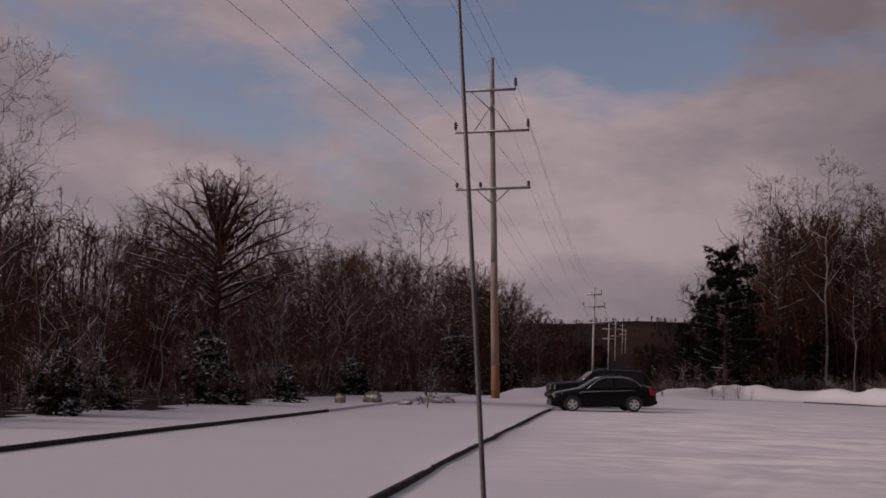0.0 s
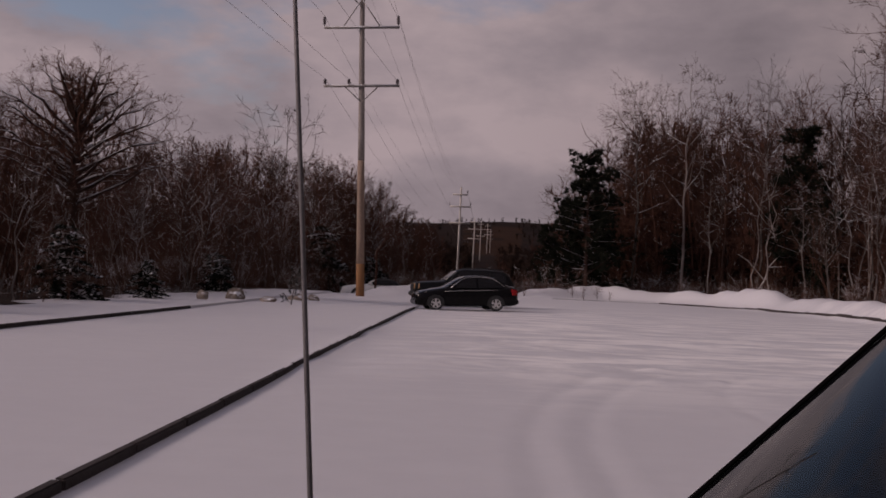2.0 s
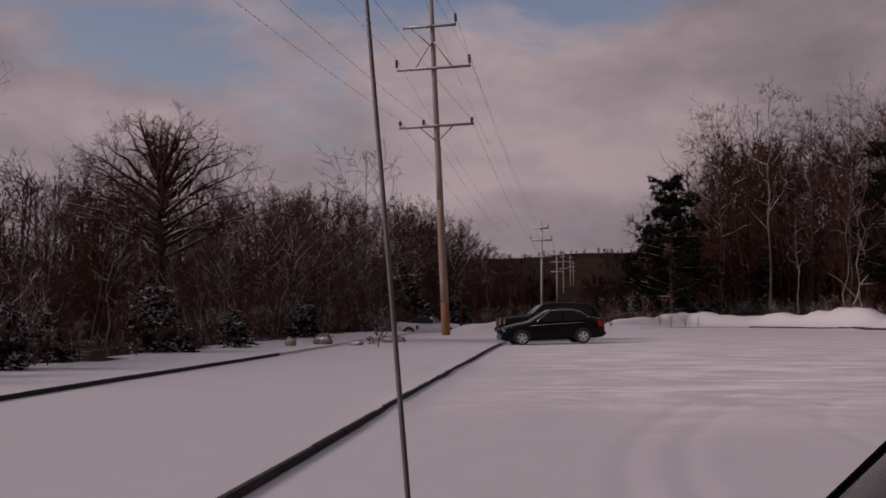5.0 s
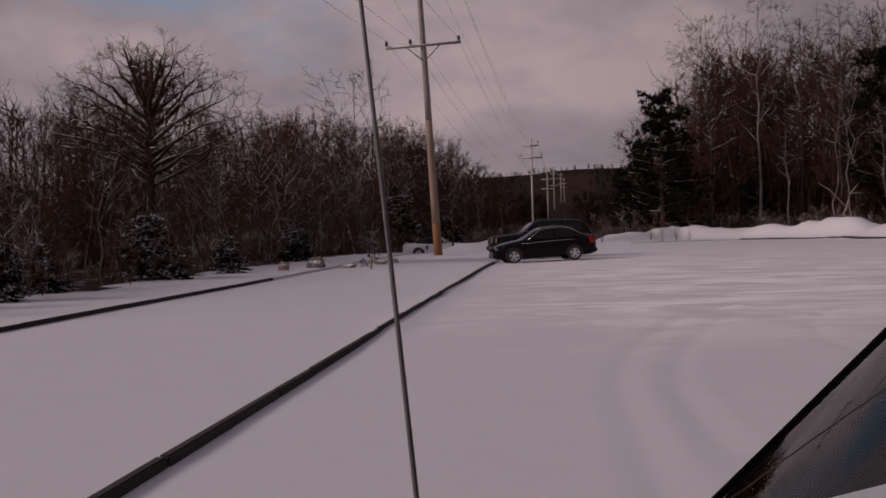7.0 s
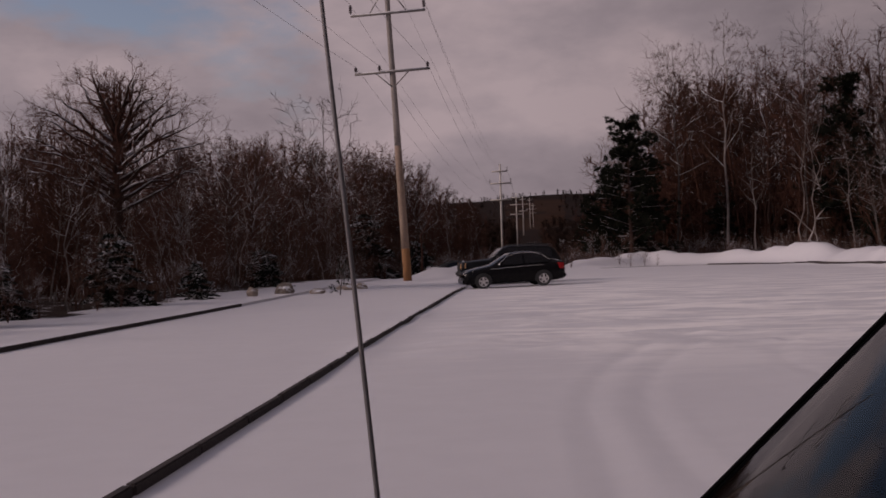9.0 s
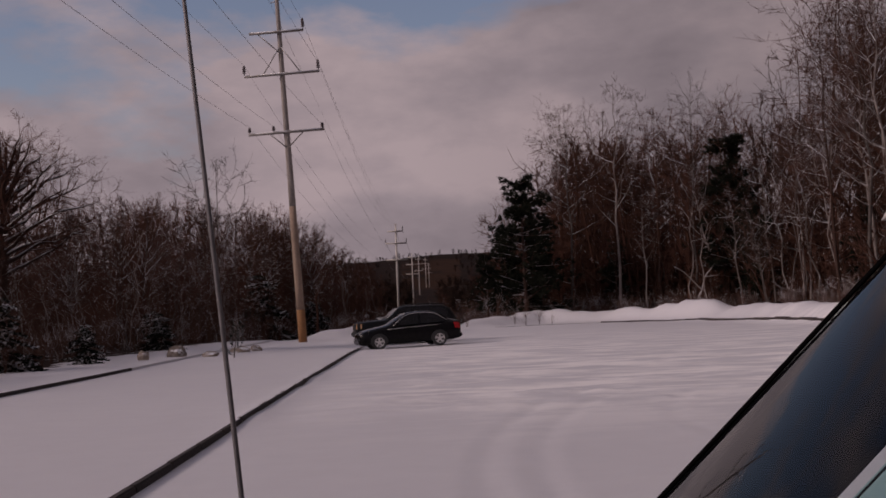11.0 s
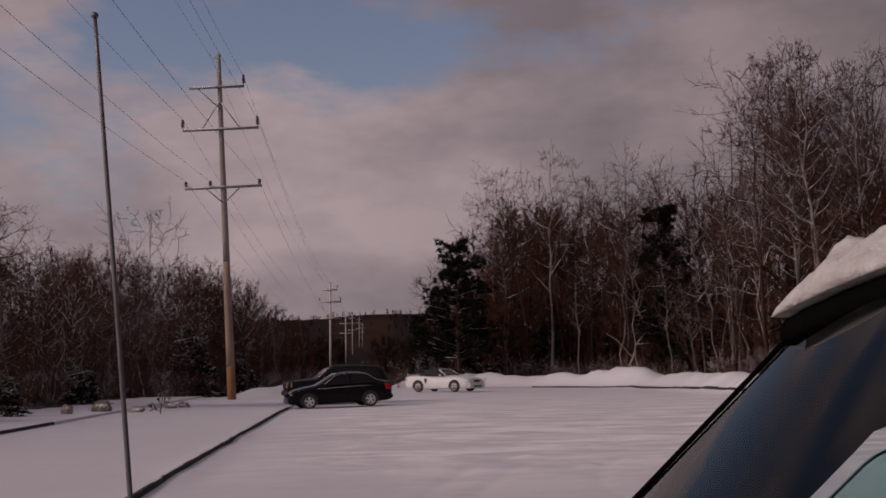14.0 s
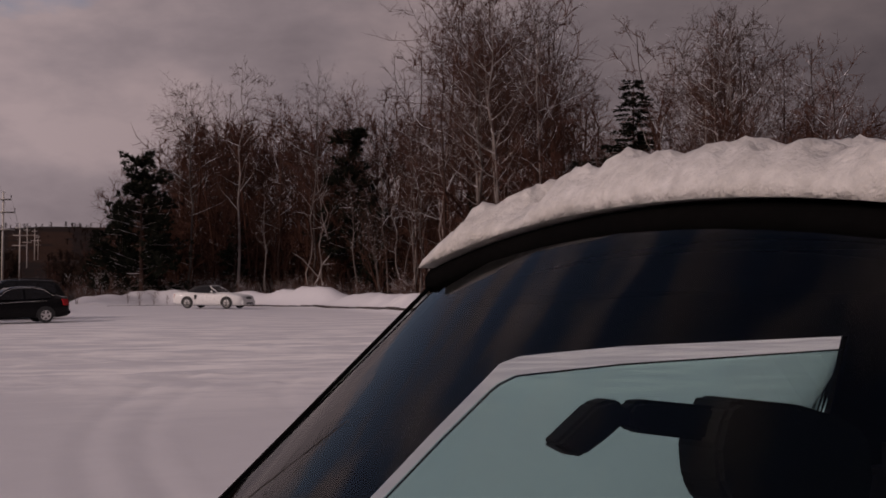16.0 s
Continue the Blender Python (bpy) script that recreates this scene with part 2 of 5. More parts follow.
class Tubes:
    """Tapered tubes gathered into one list of points and faces."""

    def __init__(self):
        self.v, self.f = [], []

    def add(self, pts, radii, sides):
        start = len(self.v)
        n = len(pts)
        for i, (p, r) in enumerate(zip(pts, radii)):
            d = (pts[min(i + 1, n - 1)] - pts[max(i - 1, 0)])
            d = d.normalized() if d.length > 1e-9 else Vector((0, 0, 1))
            a = d.cross(Vector((0.31, 0.87, 0.11)) if abs(d.z) > 0.6 else Vector((0, 0, 1))).normalized()
            b = d.cross(a)
            for k in range(sides):
                t = 2 * math.pi * k / sides
                self.v.append(p + (a * math.cos(t) + b * math.sin(t)) * r)
        for i in range(n - 1):
            for k in range(sides):
                j = (k + 1) % sides
                self.f.append((start + i * sides + k, start + i * sides + j, start + (i + 1) * sides + j, start + (i + 1) * sides + k))

    def tip(self, p, q, r):
        """A twig: a three-sided spike."""
        d = (q - p).normalized()
        a = d.cross(Vector((0.31, 0.87, 0.11)) if abs(d.z) > 0.6 else Vector((0, 0, 1))).normalized()
        b = d.cross(a)
        k = len(self.v)
        self.v += [p + a * r, p + (b * 0.87 - a * 0.5) * r, p - (b * 0.87 + a * 0.5) * r, q]
        self.f += [(k, k + 1, k + 3), (k + 1, k + 2, k + 3), (k + 2, k, k + 3)]

    def mesh(self, name, mat, smooth=True):
        return mesh_of(name, self.v, self.f, mat, smooth)


def tri_list(faces):
    return [list(t) for f in faces for t in ([f] if len(f) == 3 else [f[:3], (f[0], f[2], f[3])])]


def tri_mesh(name, v, f, mat):
    me = bpy.data.meshes.new(name)
    me.vertices.add(len(v))
    me.vertices.foreach_set("co", v.astype(np.float32).ravel())
    me.loops.add(3 * len(f))
    me.loops.foreach_set("vertex_index", f.astype(np.int32).ravel())
    me.polygons.add(len(f))
    me.polygons.foreach_set("loop_start", np.arange(0, 3 * len(f), 3, dtype=np.int32))
    me.polygons.foreach_set("loop_total", np.full(len(f), 3, dtype=np.int32))
    me.materials.append(mat)
    me.update(calc_edges=True)
    return me


def tube_between(points, radii, sides=8, cap=True):
    t = Tubes()
    t.add([Vector(p) for p in points], radii, sides)
    if cap:
        n = len(points)
        t.f.append(tuple(range(sides - 1, -1, -1)))
        t.f.append(tuple((n - 1) * sides + k for k in range(sides)))
    return t


# ---- ground ----
TRACKS = [
    [(0.55, 5.2), (0.45, 7.2), (0.42, 9.7), (0.57, 12.0), (0.95, 14.4), (1.6, 16.8), (2.6, 19.0)],
    [(1.15, 5.6), (0.98, 7.4), (0.93, 9.7), (1.08, 11.8), (1.45, 14.0), (2.1, 16.4), (3.2, 18.6)],
    [(3.6, 10.2), (3.05, 12.0), (2.9, 14.0), (3.2, 16.0), (3.9, 18.0)],
]


def seg_dist(x, y, line):
    best = np.full(x.shape, 1e9)
    for (ax, ay), (bx, by) in zip(line, line[1:]):
        dx, dy = bx - ax, by - ay
        t = np.clip(((x - ax) * dx + (y - ay) * dy) / (dx * dx + dy * dy), 0, 1)
        best = np.minimum(best, np.hypot(x - ax - t * dx, y - ay - t * dy))
    return best


def smooth01(v, a, b):
    t = np.clip((v - a) / (b - a), 0, 1)
    return t * t * (3 - 2 * t)


def lumps(x, y, cell, seed):
    """Value noise on a square lattice, 0 to 1."""
    def h(i, j):
        v = np.sin(i * 127.1 + j * 311.7 + seed * 74.7) * 43758.5453
        return v - np.floor(v)
    i, j = np.floor(x / cell), np.floor(y / cell)
    u, w = x / cell - i, y / cell - j
    u, w = u * u * (3 - 2 * u), w * w * (3 - 2 * w)
    return (h(i, j) * (1 - u) + h(i + 1, j) * u) * (1 - w) + (h(i, j + 1) * (1 - u) + h(i + 1, j + 1) * u) * w


WAVES = {}


def waves(x, y, scale, seed):
    """Cheap smooth noise, about -1 to 1."""
    if seed not in WAVES:
        rs = random.Random(seed)
        WAVES[seed] = [(rs.uniform(0, 6.28), rs.uniform(0, 6.28), rs.uniform(0.5, 2.2)) for k in range(9)]
    out = np.zeros_like(x)
    for a, ph, fr in WAVES[seed]:
        out = out + np.sin((x * math.cos(a) + y * math.sin(a)) * fr / scale + ph) / 3.6
    return out


# edge of the cleared lot: along the far side, round a corner and back along the right side
LOT_EDGE = [(-1.5, 64.0), (1.5, 74.0), (4.5, 88.0), (9.0, 92.0), (14.0, 89.5), (17.6, 82.0), (19.0, 70.0), (19.2, 55.0), (19.4, 30.0), (19.6, -20.0)]
NEAR_BANK = [(-4.4, 64.5), (-3.2, 65.5), (-1.4, 65.5), (0.5, 66.5)]


def ground_z(x, y):
    x, y = np.asarray(x, float), np.asarray(y, float)
    z = 0.010 * waves(x, y, 6.0, 1) + 0.0012 * waves(x, y, 1.6, 2)
    # raised verge behind the two kerbs
    z = z + 0.060 * (x < -2.368) + 0.068 * (x < -7.993)
    # blown snow lying against the kerb face half way along
    z = z + 0.05 * np.exp(-((x + 2.3) / 0.25) ** 2) * smooth01(y, 13.5, 17) * (1 - smooth01(y, 27, 32)) * (0.6 + 0.5 * waves(x, y, 0.9, 5))
    # ploughed banks
    d = seg_dist(x, y, LOT_EDGE[2:])
    ridge = 0.50 + 0.60 * lumps(x, y, 4.5, 7) + 0.38 * lumps(x, y, 1.5, 9) + 0.20 * lumps(x, y, 0.8, 10)
    z = z + 0.95 * ridge * np.exp(-(np.maximum(d - 0.3, 0) / 1.1) ** 2) * smooth01(y, 20, 50) * (0.65 + 0.35 * smooth01(x, 5, 10))
    d2 = seg_dist(x, y, NEAR_BANK)
    z = z + 0.62 * (0.75 + 0.5 * lumps(x, y, 1.1, 3)) * np.exp(-(d2 / 1.3) ** 2)
    # fresh snow lying deeper round the near car
    z = z + 0.03 * np.exp(-((x - 1.0) / 2.6) ** 4 - ((y - 1.2) / 2.0) ** 4)
    # hollow under the two parked cars
    z = z - 0.075 * np.exp(-((x + 1.5) / 3.0) ** 2 - ((y - 49.5) / 6.0) ** 2)
    # tyre tracks and churned snow
    for line in TRACKS:
        dd = seg_dist(x, y, line)
        z = z - 0.009 * np.exp(-(dd / 0.11) ** 4) + 0.006 * np.exp(-((dd - 0.17) / 0.05) ** 2) * (0.5 + lumps(x, y, 0.22, 31))
    churn = smooth01(y, 15.6, 17.0) * (1 - smooth01(y, 33, 40)) * smooth01(x, -1.9, -0.2) * smooth01(lumps(x * 0.4, y * 1.3, 2.4, 13), 0.35, 0.7)
    z = z + churn * (0.03 * lumps(x, y, 0.9, 21) + 0.035 * lumps(x, y, 0.3, 22))
    clods = smooth01(lumps(x, y, 0.17, 41), 0.80, 0.95) * smooth01(lumps(x, y, 1.3, 42), 0.5, 0.8) * smooth01(y, 7, 9) * (1 - smooth01(y, 15, 18)) * smooth01(x, 1.2, 1.8)
    z = z + 0.022 * clods
    for k, yy in enumerate((16.3, 16.9, 18.1, 18.6, 21.4, 22.8)):
        z = z + 0.045 * (0.4 + 0.9 * lumps(x, y, 0.5, 51 + k)) * np.exp(-((y - yy - (0.10 + 0.012 * k) * (x + 1)) / 0.15) ** 2) * smooth01(x, -2.0, -1.2) * (1 - smooth01(x, 1.5, 4))
    # the lower road behind the near bank
    z = z - 0.52 * smooth01(y, 66.5, 73) * (1 - smooth01(x, -3.2, 0.4)) * (1 - smooth01(y, 84, 100))
    # the land beyond: brushy flat, a slow rise and a wooded ridge
    z = z + 0.3 * smooth01(np.abs(x), 22, 60) * waves(x, y, 9, 17)
    r = np.hypot(x * 0.6, y)
    z = z + 7 * smooth01(x / np.maximum(np.abs(y), 1.0), -0.05, 0.03) * smooth01(r, 800, 1500) * (y > 0)
    z = z + 16 * smooth01(r, 240, 800) + 46 * smooth01(r + 40 * waves(x, y, 120, 19), 800, 1500)
    return z


def spaced(*runs):
    out = []
    for a, b, step in runs:
        out += list(np.arange(a, b - 1e-6, step))
    return np.array(out + [runs[-1][1]])


def grid_mesh(name, xs, ys, zf, mat):
    gx, gy = np.meshgrid(xs, ys)
    gz = zf(gx, gy)
    v = np.stack([gx, gy, gz], -1).reshape(-1, 3)
    nx, ny = len(xs), len(ys)
    i = (np.arange(ny - 1)[:, None] * nx + np.arange(nx - 1)[None]).ravel()
    f = np.stack([i, i + 1, i + 1 + nx, i + nx], -1)
    me = bpy.data.meshes.new(name)
    me.from_pydata(v.tolist(), [], f.tolist())
    me.polygons.foreach_set("use_smooth", [True] * len(me.polygons))
    me.materials.append(mat)
    return me


xs = spaced((-2500, -300, 200), (-300, -60, 12), (-60, -16, 2.0), (-16, -8.2, 0.5), (-8.2, -8.0, 0.05), (-8.0, -7.98, 0.005), (-7.98, -2.6, 0.4), (-2.6, -2.38, 0.05), (-2.38, -2.36, 0.005), (-2.36, -2.0, 0.04), (-2.0, 6, 0.12), (6, 26, 0.35), (26, 60, 2.0), (60, 300, 12), (300, 2500, 200))
ys = spaced((-400, -20, 40), (-20, 3, 1.0), (3, 30, 0.13), (30, 100, 0.45), (100, 260, 5), (260, 1600, 40), (1600, 4000, 240))
ground = new("ground", grid_mesh("ground", xs, ys, ground_z, M_SNOW))
ground.data.materials.append(M_SCRUB)
centres = np.zeros(len(ground.data.polygons) * 3)
ground.data.polygons.foreach_get("center", centres)
cx, cy = centres[0::3], centres[1::3]
ragged = 1.6 * (lumps(cx, cy, 1.7, 3) - 0.5)
floor_of = np.zeros(len(cx), dtype=np.int32)
west = cx < -11.6 + np.interp(cy, [58, 82, 90, 112, 140], [0.0, 1.2, 5.0, 9.5, 14.0]) + ragged
beyond = (cy > 85 + 8 * smooth01(cx, -4, 0) + ragged) & (cx < 5) | (cy > 100 + ragged)
east_x = np.interp(cy, [33, 40, 48, 58, 78, 88, 95, 101], [32, 28, 25, 24, 23, 21, 17.5, 10])
floor_of[(west | beyond | (cx > east_x + ragged) & (cy > -5) | (cx > 33)) & (np.abs(cx) < 400)] = 2
floor_of[np.hypot(cx, cy) > 135] = 1
ground.data.materials.append(M_LITTER)
ground.data.materials.append(M_SUNLITGRASS)
# ragged sunlit patch on the far slope, painted as a warmer ground colour
far = np.hypot(cx * 0.6, cy) + 500 * (lumps(cx, cy, 47, 4) - 0.5) + 150 * (lumps(cx, cy, 19, 5) - 0.5)
floor_of[(far > 700) & (far < 1200) & (cx / np.maximum(cy, 1) > -0.012) & (cx / np.maximum(cy, 1) < 0.036) & (cy > 0)] = 3
ground.data.polygons.foreach_set("material_index", floor_of)
tagged(ground, "wind-smoothed fresh snow over the lot and verges with tyre tracks", "snow", kind="structure")


# ---- kerbs ----
def kerb(name, x, y0, y1, length, top, label):
    k = tagged(new(name), label, "kerb", kind="structure")
    y, shared = y0, None
    rnd = random.Random(5)
    while y < y1 - 0.1:
        if shared is None:
            bm = box_bm(-0.05, 0.012, -0.25, 0.024, length - 0.012, 0, 0.012)
            stone = part("kerb_stone", bm, M_KERB, k)
            shared = stone.data
        else:
            stone = sub("kerb_stone", shared, k)
        stone.matrix_basis = pose(x + rnd.uniform(-0.002, 0.004), y, float(ground_z(x - 0.15, y + length / 2)) + top + rnd.uniform(-0.002, 0.002), 0, 0, rnd.uniform(-0.15, 0.15))
        y += length
    return k


kerb("kerb_near", -2.362, 2.74, 47.0, 1.48, 0.008, "dark weathered kerb stones with snow on top")
kerb("kerb_far", -7.985, 3.0, 33.0, 1.48, 0.006, "dark kerb stones half buried in snow")

# low dark kerb showing at the foot of the ploughed bank
edge = tagged(new("kerb_lot_edge"), "dark strip of bare kerb at the foot of the snow bank", "kerb", kind="structure")
run = [(5.2, 83.0), (9.0, 84.5), (12.5, 83.5), (15.2, 80.0), (16.8, 73.0), (17.4, 65.0), (17.6, 56.0), (17.7, 48.0), (17.8, 40.0)]
piece = None
for (ax, ay), (bx, by) in zip(run, run[1:]):
    n = max(1, round(math.dist((ax, ay), (bx, by)) / 2.0))
    for k in range(n):
        u = k / n
        if piece is None:
            stone = part("kerb_stone", box_bm(0, -0.09, -0.2, 1.96, 0.09, 0.16, 0.02), M_KERB, edge)
            piece = stone.data
        else:
            stone = sub("kerb_stone", piece, edge)
        px, py = ax + (bx - ax) * u, ay + (by - ay) * u
        span = math.dist((ax, ay), (bx, by)) / n / 1.96
        stone.matrix_basis = pose(px, py, float(ground_z(px, py)) - 0.05 - 0.09 * float(1 - smooth01(px, 9, 14.5)) - 0.03 * math.sin(px * 7.1 + py * 3.3) ** 2, 0, 0, math.degrees(math.atan2(by - ay, bx - ax))) @ Matrix.Diagonal((span, 1, 1, 1))

# ---- trees ----
def branch(tr, tw, rnd, p, d, length, r, level, spec):
    """One limb with its side shoots; thick limbs go to tr, thin ones to tw."""
    last = level >= spec["depth"]
    n = (5 if spec["depth"] > 2 else 3) if level == 0 else 1 if last else 3 if level == 1 and spec["depth"] > 2 else 2
    pts, radii = [p.copy()], [r]
    q, dd = p.copy(), d.copy()
    for i in range(n):
        wob = spec["wobble"] * (0.35 if level == 0 else 1.0)
        dd = (dd + Vector((rnd.uniform(-1, 1), rnd.uniform(-1, 1), rnd.uniform(-1, 1))) * wob + Vector((0, 0, spec["lift"] if level else 0.02))).normalized()
        q = q + dd * (length / n)
        pts.append(q.copy())
        radii.append(max(r * (1 - (i + 1) / n * (0.72 if level == 0 else 0.85)), spec["fine"]))
    to = tr if level <= spec["wood"] else tw
    if last:
        to.tip(pts[0], pts[-1], max(r * 0.8, spec["fine"] * 1.4))
        return
    to.add(pts, radii, (7 if r > 0.15 else 5) if level == 0 and spec["depth"] > 2 else 3)
    for k in range(spec["shoots"][level]):
        t = rnd.uniform(spec["bare"] if level == 0 else 0.2, 1.0)
        if k == 0:
            t = 0.98
        i = min(int(t * n), n - 1)
        at = pts[i].lerp(pts[i + 1], t * n - i)
        along = (pts[i + 1] - pts[i]).normalized()
        turn = rnd.uniform(0, 6.283)
        side = along.cross(Vector((math.cos(turn), math.sin(turn), 0.2))).normalized()
        ang = radians(rnd.uniform(*spec["angle"]))
        out = (along * math.cos(ang) + side * math.sin(ang)).normalized()
        grow = spec["reach"][level] * length * rnd.uniform(0.6, 1.15) * (1.25 - 0.6 * t if level == 0 else 1.0)
        branch(tr, tw, rnd, at, out, grow, radii[i] * rnd.uniform(0.45, 0.65), level + 1, spec)


SPECS = {
    "slim": dict(wobble=0.30, lift=0.02, fine=0.007, wood=1, depth=3, shoots=(12, 7, 6), bare=0.35, angle=(28, 82), reach=(0.30, 0.45, 0.40)),
    "back": dict(wobble=0.16, lift=0.06, fine=0.014, wood=1, depth=2, shoots=(17, 10), bare=0.15, angle=(25, 70), reach=(0.30, 0.55)),
    "shrub": dict(wobble=0.3, lift=0.06, fine=0.024, wood=0, depth=2, shoots=(6, 4), bare=0.1, angle=(15, 60), reach=(0.6, 0.6)),
}


def tree_meshes(kind, seed, height, r, bark, twig, stems=1):
    rnd = random.Random(seed)
    tr, tw = Tubes(), Tubes()
    for s in range(stems):
        lean = Vector((rnd.uniform(-1, 1), rnd.uniform(-1, 1), 0)) * (0.05 if stems == 1 else 0.2)
        h = height * (1 if s == 0 else rnd.uniform(0.6, 0.95))
        branch(tr, tw, rnd, Vector((0.1 * s, 0.07 * s, -0.3)), (Vector((0, 0, 1)) + lean).normalized(), h * 0.82, r * (1 if s == 0 else 0.7), 0, SPECS[kind])
    k = height / max(v.z for v in tw.v)
    for t in (tr, tw):
        t.v = [v * k if v.z > 0 else v for v in t.v]
    if bark is None:
        n = len(tr.v)
        return np.array([tuple(v) for v in tr.v + tw.v]), np.array(tri_list(tr.f) + [[i + n for i in q] for q in tri_list(tw.f)])
    return tr.mesh("trunk", bark), tw.mesh("crown", twig, False), height


def crown_tree(seed, h, r, bark, twig, fork, width, limbs, twigs, leader=True, rise=(18, 52), fine=0.0085, stems=1, sway=0.5):
    """A bare tree: a trunk (running to the top, or breaking up at the fork), limbs that end on the outline
    of its crown, and side branches, twigs and tips along them."""
    rnd = random.Random(seed)
    tr, tw = Tubes(), Tubes()

    def off(k):
        return Vector((rnd.gauss(0, k), rnd.gauss(0, k), rnd.gauss(0, k)))

    def bent(p, m, q, n, shake):
        return [p * (1 - u) ** 2 + m * (2 * u * (1 - u)) + q * u * u + (off(shake) if 0 < k < n else Vector()) for k, u in ((k, k / n) for k in range(n + 1))]

    def on(pts, t):
        i = min(int(t * (len(pts) - 1)), len(pts) - 2)
        return pts[i].lerp(pts[i + 1], t * (len(pts) - 1) - i), (pts[i + 1] - pts[i]).normalized()

    for s in range(stems):
        hh = h if s == 0 else h * rnd.uniform(0.7, 0.95)
        top = hh * (0.98 if leader else fork + 0.40)
        foot = Vector((0.25 * s, 0.12 * s, -0.3))
        lean = Vector((rnd.uniform(-1, 1), rnd.uniform(-1, 1), 0)) * (0.02 if stems == 1 else 0.10)
        n = 9
        trunk = [foot + lean * (top * k / n) + Vector((rnd.gauss(0, 0.012), rnd.gauss(0, 0.012), 0)) * sway * top * (k > 0) + Vector((0, 0, (top + 0.3) * k / n)) for k in range(n + 1)]
        tr.add(trunk, [max(r * (1 - (0.93 if leader else 0.75) * k / n), fine * 1.5) * (1.25 if k == 0 else 1) for k in range(n + 1)], 7)
        for k in range(limbs):
            u = (k + rnd.random()) / limbs
            a = k * 2.4 + rnd.uniform(-0.6, 0.6)
            out = Vector((math.cos(a), math.sin(a), 0))
            if leader:
                p, _ = on(trunk, min(0.985, (fork + (0.95 - fork) * u) / 0.98))
                reach = width * hh * 0.5 * math.sin(math.pi * (0.25 + 0.70 * u)) ** 0.8 * rnd.uniform(0.55, 1.1)
                e = radians(rnd.uniform(*rise) + 8 * u)
                q = p + out * reach + Vector((0, 0, min(reach * math.tan(e), hh * 1.0 - p.z)))
                m = p.lerp(q, 0.5) + out * reach * 0.10 - Vector((0, 0, 0.06 * reach))
                r0 = r * 0.30 * (1.05 - 0.6 * u)
            else:
                e = radians(-6 + 94 * u ** 1.35)
                p, _ = on(trunk, min(1.0, (fork + 0.40 * u) / (fork + 0.40)))
                q = Vector((trunk[-1].x, trunk[-1].y, hh * 0.54)) + (out * math.cos(e) * width * hh * 0.5 + Vector((0, 0, math.sin(e) * hh * 0.42))) * rnd.uniform(0.82, 1.02)
                m = p.lerp(q, 0.45) + out * width * hh * 0.04 + Vector((0, 0, 0.05 * hh * math.cos(e)))
                r0 = r * 0.42 * (0.75 + 0.35 * u)
            limb = bent(p, m, q, 5, 0.012 * (q - p).length * (1 + sway))
            L = (q - p).length
            tr.add(limb, [max(r0 * (1 - 0.9 * i / 5), fine) for i in range(6)], 4)
            for j in range(twigs[0]):
                t = 0.97 if j == 0 else rnd.uniform(0.22, 1.0)
                b0, d0 = on(limb, t)
                w = rnd.uniform(0, 6.283)
                side = d0.cross(Vector((math.cos(w), math.sin(w), 0.3))).normalized()
                ang = radians(rnd.uniform(10, 30) if j == 0 else rnd.uniform(35, 80))
                d1 = (d0 * math.cos(ang) + side * math.sin(ang) + Vector((0, 0, 0.05))).normalized()
                l1 = L * rnd.uniform(0.20, 0.42) * (1.2 - 0.6 * t) + 0.022 * hh
                b1 = b0 + d1 * l1 + off(0.05 * l1)
                mid = b0.lerp(b1, 0.5) + off(0.06 * l1)
                r1 = max(r0 * (1 - 0.85 * t) * 0.5, fine)
                tw.add([b0, mid, b1], [r1, max(r1 * 0.7, fine), fine * 0.6], 3)
                for g in range(twigs[1]):
                    c0, _ = on([b0, mid, b1], rnd.uniform(0.15, 1.0))
                    d2 = (d1 + off(0.75) + Vector((0, 0, 0.08))).normalized()
                    c1 = c0 + d2 * l1 * rnd.uniform(0.35, 0.75)
                    tw.tip(c0, c1, fine)
                    for f in range(twigs[2]):
                        e0 = c0.lerp(c1, rnd.uniform(0.2, 0.9))
                        tw.tip(e0, e0 + (d2 + off(0.8)).normalized() * l1 * rnd.uniform(0.2, 0.45), fine * 0.8)
    k = h / max(v.z for v in tw.v)
    for t in (tr, tw):
        t.v = [v * k if v.z > 0 else v for v in t.v]
    return tr.mesh("trunk", bark), tw.mesh("crown", twig, False), h


def place_tree(meshes, x, y, turn, height, label, name="bare_tree", group="", lean=(0, 0)):
    t = thing(name, pose(x, y, float(ground_z(x, y)) - 0.05, lean[0], lean[1], turn), label, "tree", group)
    sub("trunk", meshes[0], t)
    sub("crown", meshes[1], t)
    k = height / meshes[2]
    t.scale = (k, k, k)
    return t


